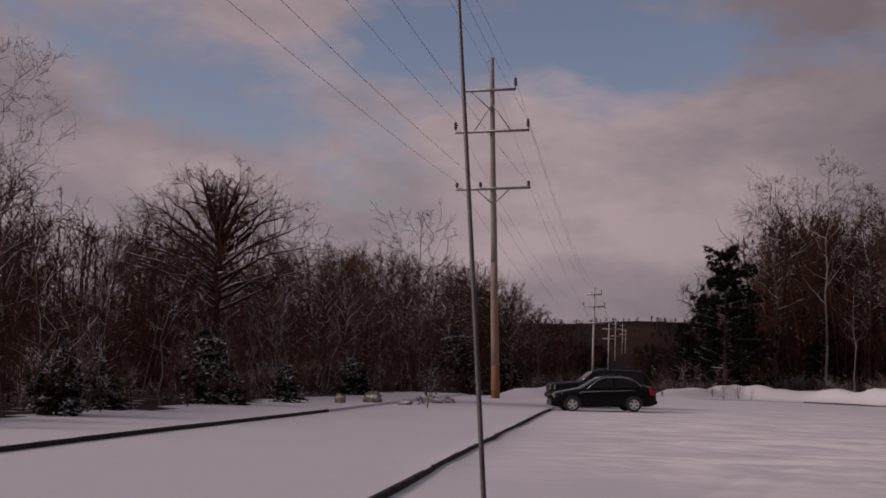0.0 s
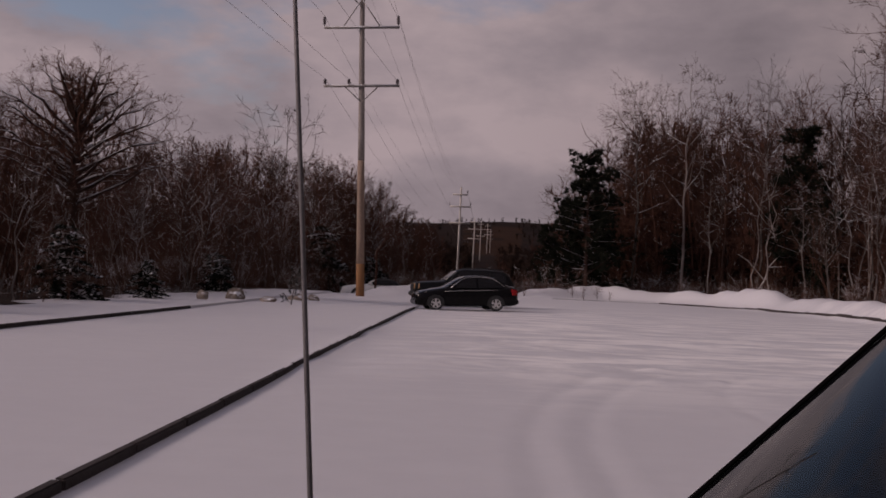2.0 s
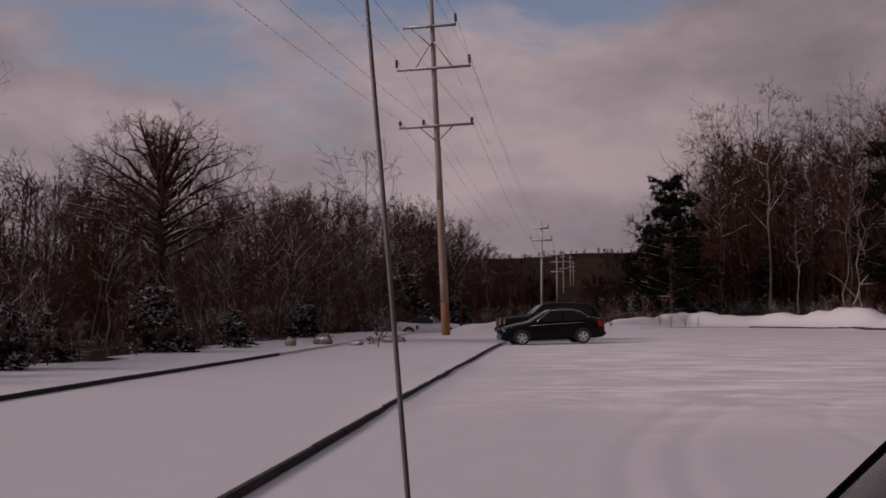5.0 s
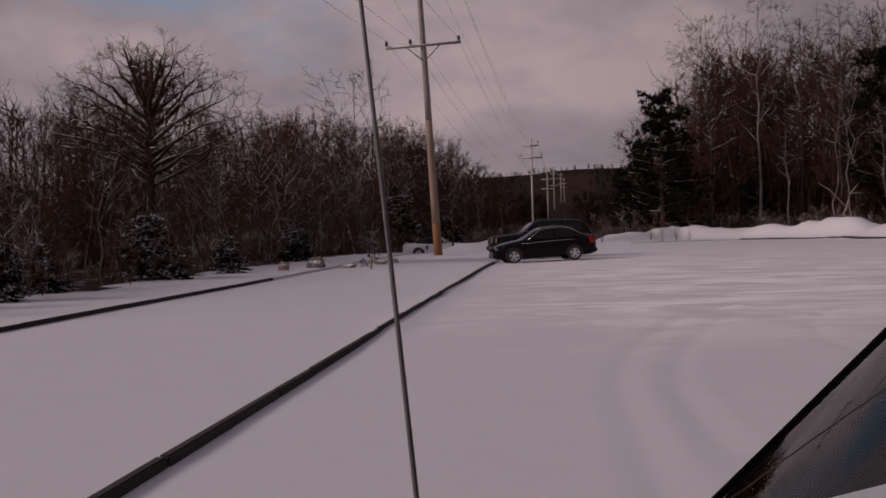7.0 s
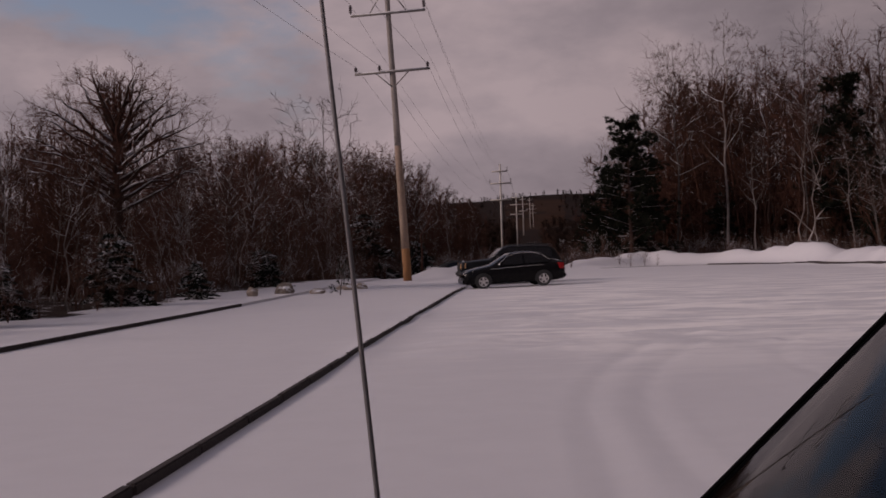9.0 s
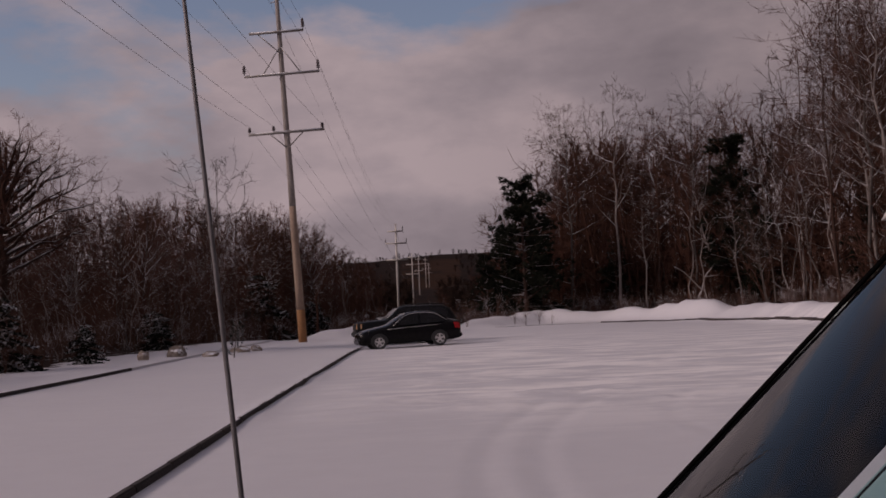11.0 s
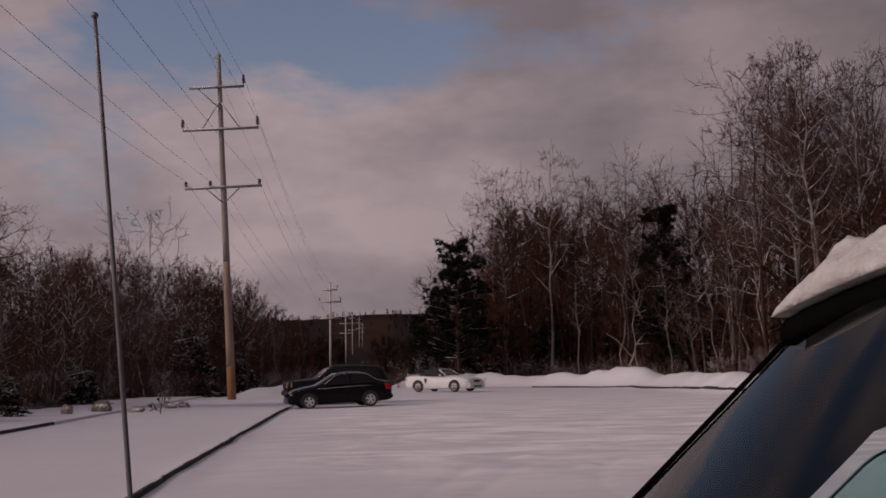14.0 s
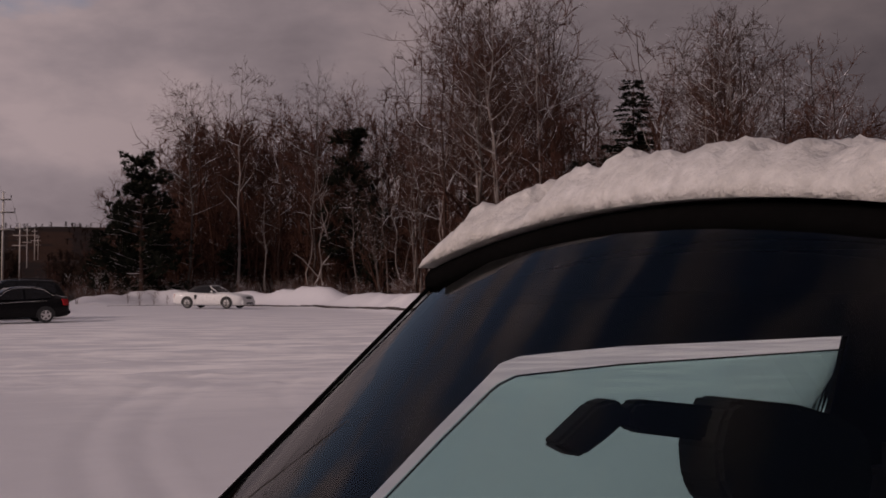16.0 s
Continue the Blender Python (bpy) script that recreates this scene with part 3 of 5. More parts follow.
def conifer_meshes(seed, height, width, tiers, mat, gap=0.0, droop=0.25, rounded=False):
    """Trunk, and boughs clothed in many small needle blades."""
    rnd = random.Random(seed)
    tr = Tubes()
    tr.add([Vector((0, 0, -0.3)), Vector((0, 0, height * 0.5)), Vector((0, 0, height))], [0.05 + height * 0.012, height * 0.008, 0.01], 6)
    v, f = [], []
    for i in range(tiers):
        t = (i + rnd.uniform(-0.3, 0.3)) / tiers
        z = height * (0.05 + 0.93 * max(t, 0))
        if rounded:
            reach = width * 0.5 * (math.sin(math.pi * min(1, 0.16 + 0.80 * max(t, 0))) ** 0.8) * rnd.uniform(0.55, 1.2) + 0.06 * width
        else:
            reach = width * 0.5 * (1 - max(t, 0)) ** 0.8 * rnd.uniform(0.65, 1.15) + 0.08 * width
        for b in range(rnd.randint(5, 8)):
            if rnd.random() < gap:
                continue
            a = rnd.uniform(0, 6.283)
            L = reach * rnd.uniform(0.55, 1.1)
            tip = Vector((math.cos(a) * L, math.sin(a) * L, z - droop * L + rnd.uniform(-0.05, 0.15) * L))
            root = Vector((0, 0, z))
            tr.add([root, tip], [0.02, 0.006], 3)
            m = max(6, int(L * (11 if rounded else 13)))
            for s in range(m):
                u = 0.2 + 0.8 * (s + rnd.random()) / m
                c = root.lerp(tip, u)
                for side in (-1, 1, rnd.choice((-1, 1))):
                    w = (0.13 + 0.08 * L) * rnd.uniform(0.7, 1.3)
                    da = a + side * rnd.uniform(0.4, 1.3)
                    e = c + Vector((math.cos(da) * w, math.sin(da) * w, rnd.uniform(-0.10, 0.12)))
                    n = Vector((-math.sin(da), math.cos(da), rnd.uniform(-0.6, 0.6))) * w * 0.28
                    k = len(v)
                    mid = c.lerp(e, 0.5) + Vector((0, 0, 0.04))
                    v += [c, mid + n, e, mid - n]
                    f += [(k, k + 1, k + 2), (k, k + 2, k + 3)]
    return tr.mesh("trunk", M_BARK), mesh_of("crown", v, f, mat), height


def pine_meshes(seed, height, width):
    """A ragged pine: needle tufts gathered on boughs in several overlapping masses."""
    rnd = random.Random(seed)
    tr = Tubes()
    tr.add([Vector((0, 0, -0.3)), Vector((0.1, 0, height * 0.5)), Vector((0, 0.1, height * 0.96))], [0.05 + height * 0.012, height * 0.008, 0.02], 6)
    v, f = [], []
    for b in range(68):
        t = rnd.uniform(0.05, 1.0) ** 0.9
        a = rnd.uniform(0, 6.283)
        reach = width * 0.5 * (1.12 - 0.72 * t) * rnd.uniform(0.4, 1.15) * (1.0 + 0.25 * math.cos(a - 2.4))
        root = Vector((0, 0, height * (0.04 + 0.86 * t)))
        tip = root + Vector((math.cos(a) * reach, math.sin(a) * reach, reach * rnd.uniform(-0.05, 0.4)))
        tr.add([root, tip], [0.045, 0.012], 3)
        for c in range(rnd.randint(9, 14)):
            u = rnd.uniform(0.3, 1.05)
            spread = 0.13 * reach
            o = root.lerp(tip, u) + Vector((rnd.gauss(0, spread), rnd.gauss(0, spread), rnd.gauss(0, spread * 0.7)))
            for s in range(22):
                d = Vector((rnd.gauss(0, 1), rnd.gauss(0, 1), rnd.gauss(0.25, 0.8))).normalized()
                L = rnd.uniform(0.2, 0.46) * height / 12
                w = d.cross(Vector((rnd.gauss(0, 1), rnd.gauss(0, 1), rnd.gauss(0, 1)))).normalized() * L * 0.14
                k = len(v)
                v += [o - w, o + w, o + d * L]
                f.append((k, k + 1, k + 2))
    return tr.mesh("trunk", M_BARK), mesh_of("crown", v, f, M_NEEDLE), height


T_OAK = crown_tree(11, 9.6, 0.30, M_BARK, M_TWIG, 0.36, 0.84, 44, (9, 7, 3), leader=False, fine=0.007, sway=0.8)
T_TALL = [crown_tree(20 + i, 12 + i, 0.11, M_BARK, M_TWIG, 0.36, 0.38, 17, (7, 5, 2)) for i in range(3)]
T_PALE = [crown_tree(30 + i, 16 + i, 0.115, M_BIRCH, M_PALETWIG, 0.40 + 0.04 * (i % 2), 0.32 + 0.03 * i, 17, (7, 5, 2), rise=(22, 56), fine=0.0085, stems=1 + (i == 1)) for i in range(4)]
T_SLIM = [crown_tree(40 + i, 9 + i, 0.055, M_BIRCH if i < 3 else M_BARK, M_PALETWIG if i < 3 else M_TWIG, 0.34, 0.36, 10, (5, 4, 2), rise=(10, 58), stems=1 + i % 2, sway=1.8) for i in range(5)]
T_BUSHY = [crown_tree(50 + i, 8.5 + i, 0.11, M_BARK, M_TWIG, 0.30, 0.62, 22, (7, 6, 2), leader=False) for i in range(3)]
T_REAR = [crown_tree(80 + i, 12 + i, 0.11, M_BARK, M_TWIG, 0.28, 0.44, 15, (6, 5, 1), leader=i > 1, fine=0.014) for i in range(4)]
T_PINE = [pine_meshes(60 + i, 12.0, (6.4, 6.8, 4.2)[i]) for i in range(3)]
T_FIR = conifer_meshes(75, 12.0, 5.2, 46, M_NEEDLE, 0.0, 0.12)
T_SPRUCE = [conifer_meshes(70 + i, 3.2, 3.5, 15, M_SNOWNEEDLE, 0.05, 0.3) for i in range(2)]

BARE = "leafless brown deciduous tree with snow-dusted limbs in the woods"
PALE = "leafless pale-barked tree with snow-dusted limbs at the woods' edge"
rt = random.Random(77)


def polar(az, dist):
    return dist * math.sin(radians(az)), dist * math.cos(radians(az))


# how high the woods stand against the sky, seen from the lot: bearing, degrees above the horizon
WEST_TOP = [(-34, 10), (-29, 9.2), (-26.5, 7.8), (-24.8, 7.4), (-21.4, 7.2), (-18, 5.9), (-14.2, 6.6), (-12.5, 6.0), (-10.9, 5.9), (-8.4, 5.7), (-6.6, 5.4), (-4.6, 4.3), (-3, 3.0), (0, 2.2)]
EAST_TOP = [(0, 2.4), (2.8, 4.7), (4.9, 7.6), (7, 9.7), (9.5, 10.4), (13.5, 10.7), (16, 10.8), (17.4, 13.6), (20.2, 15.4), (24, 14.4), (25.2, 11.5), (26.7, 9.0), (28.5, 9.0), (29.9, 13.6), (34.4, 12.6), (38.8, 11.0), (50, 10)]


def canopy(x, y):
    """Height of the tallest trees at a spot."""
    az, d = math.degrees(math.atan2(x, y)), math.hypot(x, y)
    tops = WEST_TOP if az < 0 else EAST_TOP
    return 1.35 + d * math.tan(radians(float(np.interp(az, [p[0] for p in tops], [p[1] for p in tops]))))


# the spreading oak and the single trees that stand out
x, y = polar(-18.6, 50)
oak = place_tree(T_OAK, x, y, 40, 9.7, "great spreading leafless oak rising over the woods")
T_POPLAR = crown_tree(35, 14.0, 0.11, M_BIRCH, M_PALETWIG, 0.30, 0.50, 15, (5, 4, 1), rise=(48, 70), fine=0.015, stems=2)
x, y = polar(-9.2, 92)
place_tree(T_POPLAR, x, y, 10, 15.2, "tall thin leafless tree against the sky", group="woods on the west side")


for az, dist, h in ((-11.6, 74, 9.6), (-13.6, 66, 8.4), (-6.9, 98, 10.6), (-5.6, 104, 9.2)):
    x, y = polar(az, dist)
    place_tree(T_BUSHY[round(dist) % 3], x, y, az * 70, h, "round-headed leafless brown tree with dense fine twigs", group="woods on the west side")


def woods_x(yy):
    return float(np.interp(yy, [58, 82, 90, 112, 140], [0.0, 1.6, 5.0, 9.5, 14.0]))


# woods on the west side, parallel to the kerbs
for row, (off, step, pick, low, high) in enumerate(((-13.2, 3.6, T_SLIM + T_PALE[:1], 0.5, 1.0), (-15.5, 3.8, T_BUSHY + T_SLIM + T_PALE, 0.65, 1.02), (-18.5, 3.2, T_REAR + T_TALL[:1], 0.75, 1.04), (-22.5, 3.0, T_REAR, 0.8, 1.04))):
    yy = 20.0 + row
    while yy < 112:
        xx = off + rt.uniform(-1.2, 1.2) + woods_x(yy)
        m = rt.choice(pick)
        clear = 0.72 if abs(math.degrees(math.atan2(xx, yy)) + 18.3) < 3.0 and math.hypot(xx, yy) < 49 else 1.0
        place_tree(m, xx, yy, rt.uniform(0, 360), canopy(xx, yy) * rt.uniform(low, high) * clear, PALE if m in T_SLIM[:3] + T_PALE else BARE, group="woods on the west side", lean=(rt.gauss(0, 5), rt.gauss(0, 6)))
        yy += step * rt.uniform(0.7, 1.3)
yy = 21.0
while yy < 90:                                # thin crooked saplings along the edge
    xx = -12.7 + rt.uniform(-1.0, 0.6) + woods_x(yy)
    place_tree(rt.choice(T_SLIM[:3]), xx, yy, rt.uniform(0, 360), canopy(xx, yy) * rt.uniform(0.3, 0.8), "thin crooked pale sapling with snow on its twigs", group="saplings at the woods' edge", lean=(rt.gauss(0, 9), rt.gauss(0, 11)))
    yy += rt.uniform(1.2, 3.4)
place_tree(T_PALE[2], -12.6, 23.2, 0, 8.3, PALE, group="woods on the west side")

# woods on the east side: a curve behind the ploughed bank
EAST = [(5.5, 105), (9, 103), (12, 101), (15, 99), (18.5, 95), (22, 88), (24, 78), (24.5, 68), (25, 58), (26, 48), (29, 40), (33, 33)]


def east_spot(seg, u, off):
    (ax, ay), (bx, by) = EAST[seg], EAST[seg + 1]
    n = math.hypot(bx - ax, by - ay)
    return ax + (bx - ax) * u - (by - ay) / n * off, ay + (by - ay) * u + (bx - ax) / n * off


for row, (off, pick, low, high) in enumerate(((1.0, T_SLIM + T_PALE[:2], 0.4, 0.85), (4.5, T_TALL + T_PALE + T_SLIM[3:], 0.6, 1.0), (8.5, T_REAR + T_TALL[:1], 0.7, 1.0), (13.0, T_REAR, 0.75, 1.0))):
    for seg in range(len(EAST) - 1):
        n = max(1, round(math.dist(EAST[seg], EAST[seg + 1]) / 3.4))
        for k in range(n):
            xx, yy = east_spot(seg, (k + rt.uniform(0.1, 0.9)) / n, off + rt.uniform(-1, 1))
            m = rt.choice(pick)
            place_tree(m, xx, yy, rt.uniform(0, 360), canopy(xx, yy) * rt.uniform(low, high), PALE if m in T_PALE + T_SLIM[:3] else BARE, group="woods on the east side", lean=(rt.gauss(0, 3), rt.gauss(0, 4)))
for az, dist, h, m in ((7.3, 100, 19.2, T_PALE[2]), (9.5, 99, 19.8, T_PALE[0]), (11.3, 100, 18.0, T_TALL[1]), (13.0, 96, 19.2, T_PALE[3]), (17.4, 84, 14.0, T_SLIM[1]), (17.9, 85, 12.5, T_SLIM[0]), (19.2, 74, 18.6, T_TALL[2]), (20.6, 72, 20.2, T_PALE[0]), (21.8, 70, 20.0, T_PALE[1]), (23.5, 72, 19.6, T_PALE[3]), (24.4, 76, 17.0, T_TALL[0]), (30.9, 62, 16.6, T_PALE[1]), (32.3, 60, 15.8, T_PALE[2]), (34.5, 62, 14.0, T_TALL[0])):
    x, y = polar(az, dist)
    place_tree(m, x, y, az * 50, h, "tall pale birch-like tree standing at the woods' edge", group="woods on the east side")

# a bowed dead stem in front of the east woods
x, y = polar(12.3, 94)
t = Tubes()
t.add([Vector(p) for p in ((0, 0, -0.2), (0.9, 0, 1.0), (1.5, 0.1, 2.0), (1.75, 0.1, 3.0), (2.6, 0.1, 4.0))], [0.09, 0.075, 0.06, 0.045, 0.02], 6)
t.add([Vector((1.5, 0.1, 2.0)), Vector((0.2, 0, 3.4)), Vector((-0.6, 0, 3.9))], [0.05, 0.035, 0.015], 5)
t.add([Vector((1.75, 0.1, 3.0)), Vector((3.0, 0, 3.1))], [0.04, 0.015], 5)
dead = new("dead_tree", t.mesh("dead_tree", M_BIRCH))
dead.location = (x, y, float(ground_z(x, y)))
tagged(dead, "bowed dead pale tree at the woods' edge", "tree")

# a broken sapling beside the power pole
t = Tubes()
t.add([Vector(p) for p in ((0, 0, -0.2), (0.05, 0, 1.4), (0.0, 0, 2.3), (0.5, 0, 3.1), (0.75, 0, 4.0))], [0.07, 0.06, 0.05, 0.035, 0.012], 5)
t.add([Vector((0.0, 0, 2.0)), Vector((0.9, 0, 2.5)), Vector((1.4, 0, 3.2))], [0.035, 0.02, 0.008], 5)
snag = new("dead_tree", t.mesh("dead_tree", M_TWIG))
snag.location = (-5.6, 67.5, float(ground_z(-5.6, 67.5)))
tagged(snag, "broken pale sapling with two bare limbs beside the pole", "tree")

# evergreens
GREEN = "dark green pine among bare trees"
for az, dist, top, m in ((5.1, 96, 12.4, 0), (4.2, 99, 8.6, 1), (5.9, 99, 9.0, 1), (3.3, 96, 6.0, 0), (14.6, 96, 15.2, 2), (13.9, 98, 11.0, 2), (15.6, 95, 9.0, 0), (26.2, 68, 9.0, 1), (20.5, 80, 8.0, 1), (23.0, 74, 7.0, 0), (9.3, 101, 7.0, 1)):
    x, y = polar(az, dist)
    place_tree(T_PINE[m], x, y, az * 31, top, GREEN, "pine_tree", "pines on the east side")
x, y = polar(27.9, 62)
place_tree(T_FIR, x, y, 15, 12.3, "pointed dark green fir standing over the bare woods", "fir_tree", "pines on the east side")
SHRUB = "low evergreen with snow lying on its boughs"
for x, y, h, m in ((-11.9, 35.0, 2.3, 0), (-10.6, 39.2, 1.4, 1), (-11.0, 52.5, 1.7, 0), (-11.5, 24.4, 1.6, 1), (-11.0, 86.0, 5.0, 0), (-12.0, 55.2, 1.9, 1), (-7.6, 88.0, 3.0, 1), (-12.4, 28.3, 1.5, 0)):
    place_tree(T_SPRUCE[m], x, y, x * 40, h, SHRUB, "snowy_evergreen", "evergreens at the woods' edge")
sap = tree_meshes("slim", 124, 1.3, 0.022, M_BIRCH, M_SNOWNEEDLE, 1)
place_tree(sap, -6.2, 41.0, 0, 1.3, "small snow-laden sapling on the verge", "sapling")


# the depth of the woods and the brush, too many to count
def thicket(name, spots, templates, mat, label):
    """spots: x, y, turn, height. One mesh out of many stems."""
    zs = ground_z([p[0] for p in spots], [p[1] for p in spots])
    vs, fs, base = [], [], 0
    for (x, y, turn, h), z in zip(spots, zs):
        v, f = templates[rt.randrange(len(templates))]
        s = h / 10.0
        c, sn = math.cos(turn) * s, math.sin(turn) * s
        vs.append(np.stack([v[:, 0] * c - v[:, 1] * sn + x, v[:, 0] * sn + v[:, 1] * c + y, v[:, 2] * s + z], -1))
        fs.append(f + base)
        base += len(v)
    return tagged(new(name, tri_mesh(name, np.concatenate(vs), np.concatenate(fs), mat)), label, "trees" if "wood" in name else "brush", kind="stuff")


BACK = [tree_meshes("back", 90 + i, 10.0, 0.11, None, None, 1 + i % 2) for i in range(6)]
SHRUBS = [tree_meshes("shrub", 100 + i, 10.0, 0.09, None, None, 4) for i in range(6)]
spots = []
for k in range(280):                          # west depth
    yy = rt.uniform(18, 140)
    xx = -15.5 - 30 * rt.random() ** 1.4 + woods_x(yy)
    spots.append((xx, yy, rt.uniform(0, 6.28), canopy(xx, yy) * rt.uniform(0.7, 1.02)))
for k in range(280):                          # east depth
    xx, yy = east_spot(rt.randrange(len(EAST) - 1), rt.random(), 2 + 26 * rt.random() ** 1.3)
    spots.append((xx, yy, rt.uniform(0, 6.28), canopy(xx, yy) * rt.uniform(0.40, 0.85)))
thicket("backwoods", spots, BACK, M_BACKWOOD, "deep leafless brown woods behind the first trees")
spots = []
for k in range(120):                          # down the power-line cut and on the slopes beyond
    yy = 116 + 620 * rt.random() ** 1.6
    xx = rt.uniform(-0.13, 0.13) * yy
    cut = abs(xx - 0.008 * yy) < 0.03 * yy + 3
    spots.append((xx, yy, rt.uniform(0, 6.28), rt.uniform(2.0, 4.5) if cut else rt.uniform(0.6, 1.0) * min(canopy(xx, yy), 12)))
thicket("valley_woods", spots, BACK, M_BACKWOOD, "leafless scrub and woods down the power-line cut")
def spray(seed):
    """A bare tree too far off to show more than its outline."""
    rnd, t = random.Random(seed), Tubes()
    t.add([Vector((0, 0, 0)), Vector((0, 0, 7))], [0.22, 0.05], 3)
    for k in range(44):
        z = rnd.uniform(0.3, 6.3)
        a, r = rnd.uniform(0, 6.28), rnd.uniform(1.0, 4.0)
        t.tip(Vector((0, 0, z)), Vector((math.cos(a) * r, math.sin(a) * r, min(9.5 - r * 0.4, z + rnd.uniform(1.0, 3.2)))), 0.2)
    return np.array([tuple(v) for v in t.v]), np.array(tri_list(t.f))


spots = []
for k in range(1000):
    az, d = rt.uniform(-9, 7), 240 + 1300 * rt.random() ** 1.3
    x, y = polar(az, d)
    if (abs(x - 0.008 * y) > 0.012 * y and d < 780) or d > 1330 or not -0.03 < x / y < 0.034 or rt.random() < 0.15:
        spots.append((x, y, rt.uniform(0, 6.28), rt.uniform(5, 8) if d < 650 else rt.uniform(3, 9)))
thicket("far_woods", spots, [spray(200 + i) for i in range(8)], M_FARWOOD, "far wooded slopes and ridge in dull winter brown")
spots = [(rt.uniform(-13, 10), rt.uniform(86, 112), rt.uniform(0, 6.28), rt.uniform(0.9, 2.3)) for k in range(190)]
spots += [(-11.3 - abs(rt.gauss(0, 1.8)) + woods_x(yy), yy, rt.uniform(0, 6.28), rt.uniform(0.5, 2.4)) for yy in (rt.uniform(18, 95) for k in range(210))]
for k in range(400):
    xx, yy = east_spot(rt.randrange(len(EAST) - 1), rt.random(), rt.uniform(-2.6, 1.2))
    spots.append((xx, yy, rt.uniform(0, 6.28), rt.uniform(0.8, 2.8)))
thicket("brush", spots, SHRUBS, M_BRUSH, "tangled brown brush with snow caught in it")
spots = []
for k in range(230):
    yy = rt.uniform(18, 100)
    xx = -13.0 - 9 * rt.random() + woods_x(yy)
    spots.append((xx, yy, rt.uniform(0, 6.28), rt.uniform(0.25, 0.6) * canopy(xx, yy)))
for k in range(230):
    xx, yy = east_spot(rt.randrange(len(EAST) - 1), rt.random(), rt.uniform(1.5, 12))
    spots.append((xx, yy, rt.uniform(0, 6.28), rt.uniform(0.18, 0.42) * canopy(xx, yy)))
thicket("undergrowth", spots, SHRUBS, M_UNDER, "head-high to tree-high leafless saplings and vines under the trees")


# rocks along the verge
def rock(seed, sx, sy, sz):
    bm = bmesh.new()
    bmesh.ops.create_icosphere(bm, subdivisions=3, radius=1.0)
    for v in bm.verts:
        n = noise.noise(v.co * 1.3 + Vector((seed, seed * 2.1, 0))) * 0.35 + noise.noise(v.co * 3.7 + Vector((seed, 0, 4))) * 0.12
        v.co = Vector((v.co.x * sx, v.co.y * sy, v.co.z * sz)) * (1 + n)
    me = bpy.data.meshes.new("boulder")
    bm.to_mesh(me)
    bm.free()
    me.materials.append(M_ROCK)
    return me


for i, (x, y, sx, sz) in enumerate(((-9.1, 40.6, 0.20, 0.20), (-8.4, 42.6, 0.34, 0.26), (-7.4, 43.6, 0.28, 0.14), (-6.9, 47.4, 0.38, 0.16), (-6.4, 48.2, 0.22, 0.16))):
    b = new("boulder", rock(i + 2.0, sx, sx * 0.8, sz))
    b.location = (x, y, float(ground_z(x, y)) + sz * 0.45)
    tagged(b, "tan boulder with a cap of snow on the verge", "rock", "boulders along the verge")

# ---- power line ----
POLES = [(-5.70, 60.2, 17.1), (-3.35, 214.0, 16.7), (-1.2, 368.0, 16.7), (1.1, 522.0, 16.7), (5.2, 676.0, 16.7), (8.5, 830.0, 16.7)]
ARMS = [(15.38, -1.47, 1.22), (13.27, -1.86, 1.86), (10.37, -1.86, 1.88)]     # height, reach to either side
PINS = [(0, 1.2, 0.55), (1, -1.85, 0.5), (1, 1.8, 0.55), (2, -1.8, 0.3), (2, -0.62, 0.3), (2, 1.78, 0.3)]


def insulator_mesh(h):
    prof = [(0.02, 0.0), (0.02, h * 0.2), (0.09, h * 0.22), (0.05, h * 0.36), (0.10, h * 0.42), (0.05, h * 0.56), (0.10, h * 0.62), (0.05, h * 0.78), (0.085, h * 0.84), (0.03, h), (0.001, h)]
    t = Tubes()
    t.add([Vector((0, 0, z)) for _, z in prof], [r for r, _ in prof], 10)
    return t.mesh("insulator", M_INSUL)


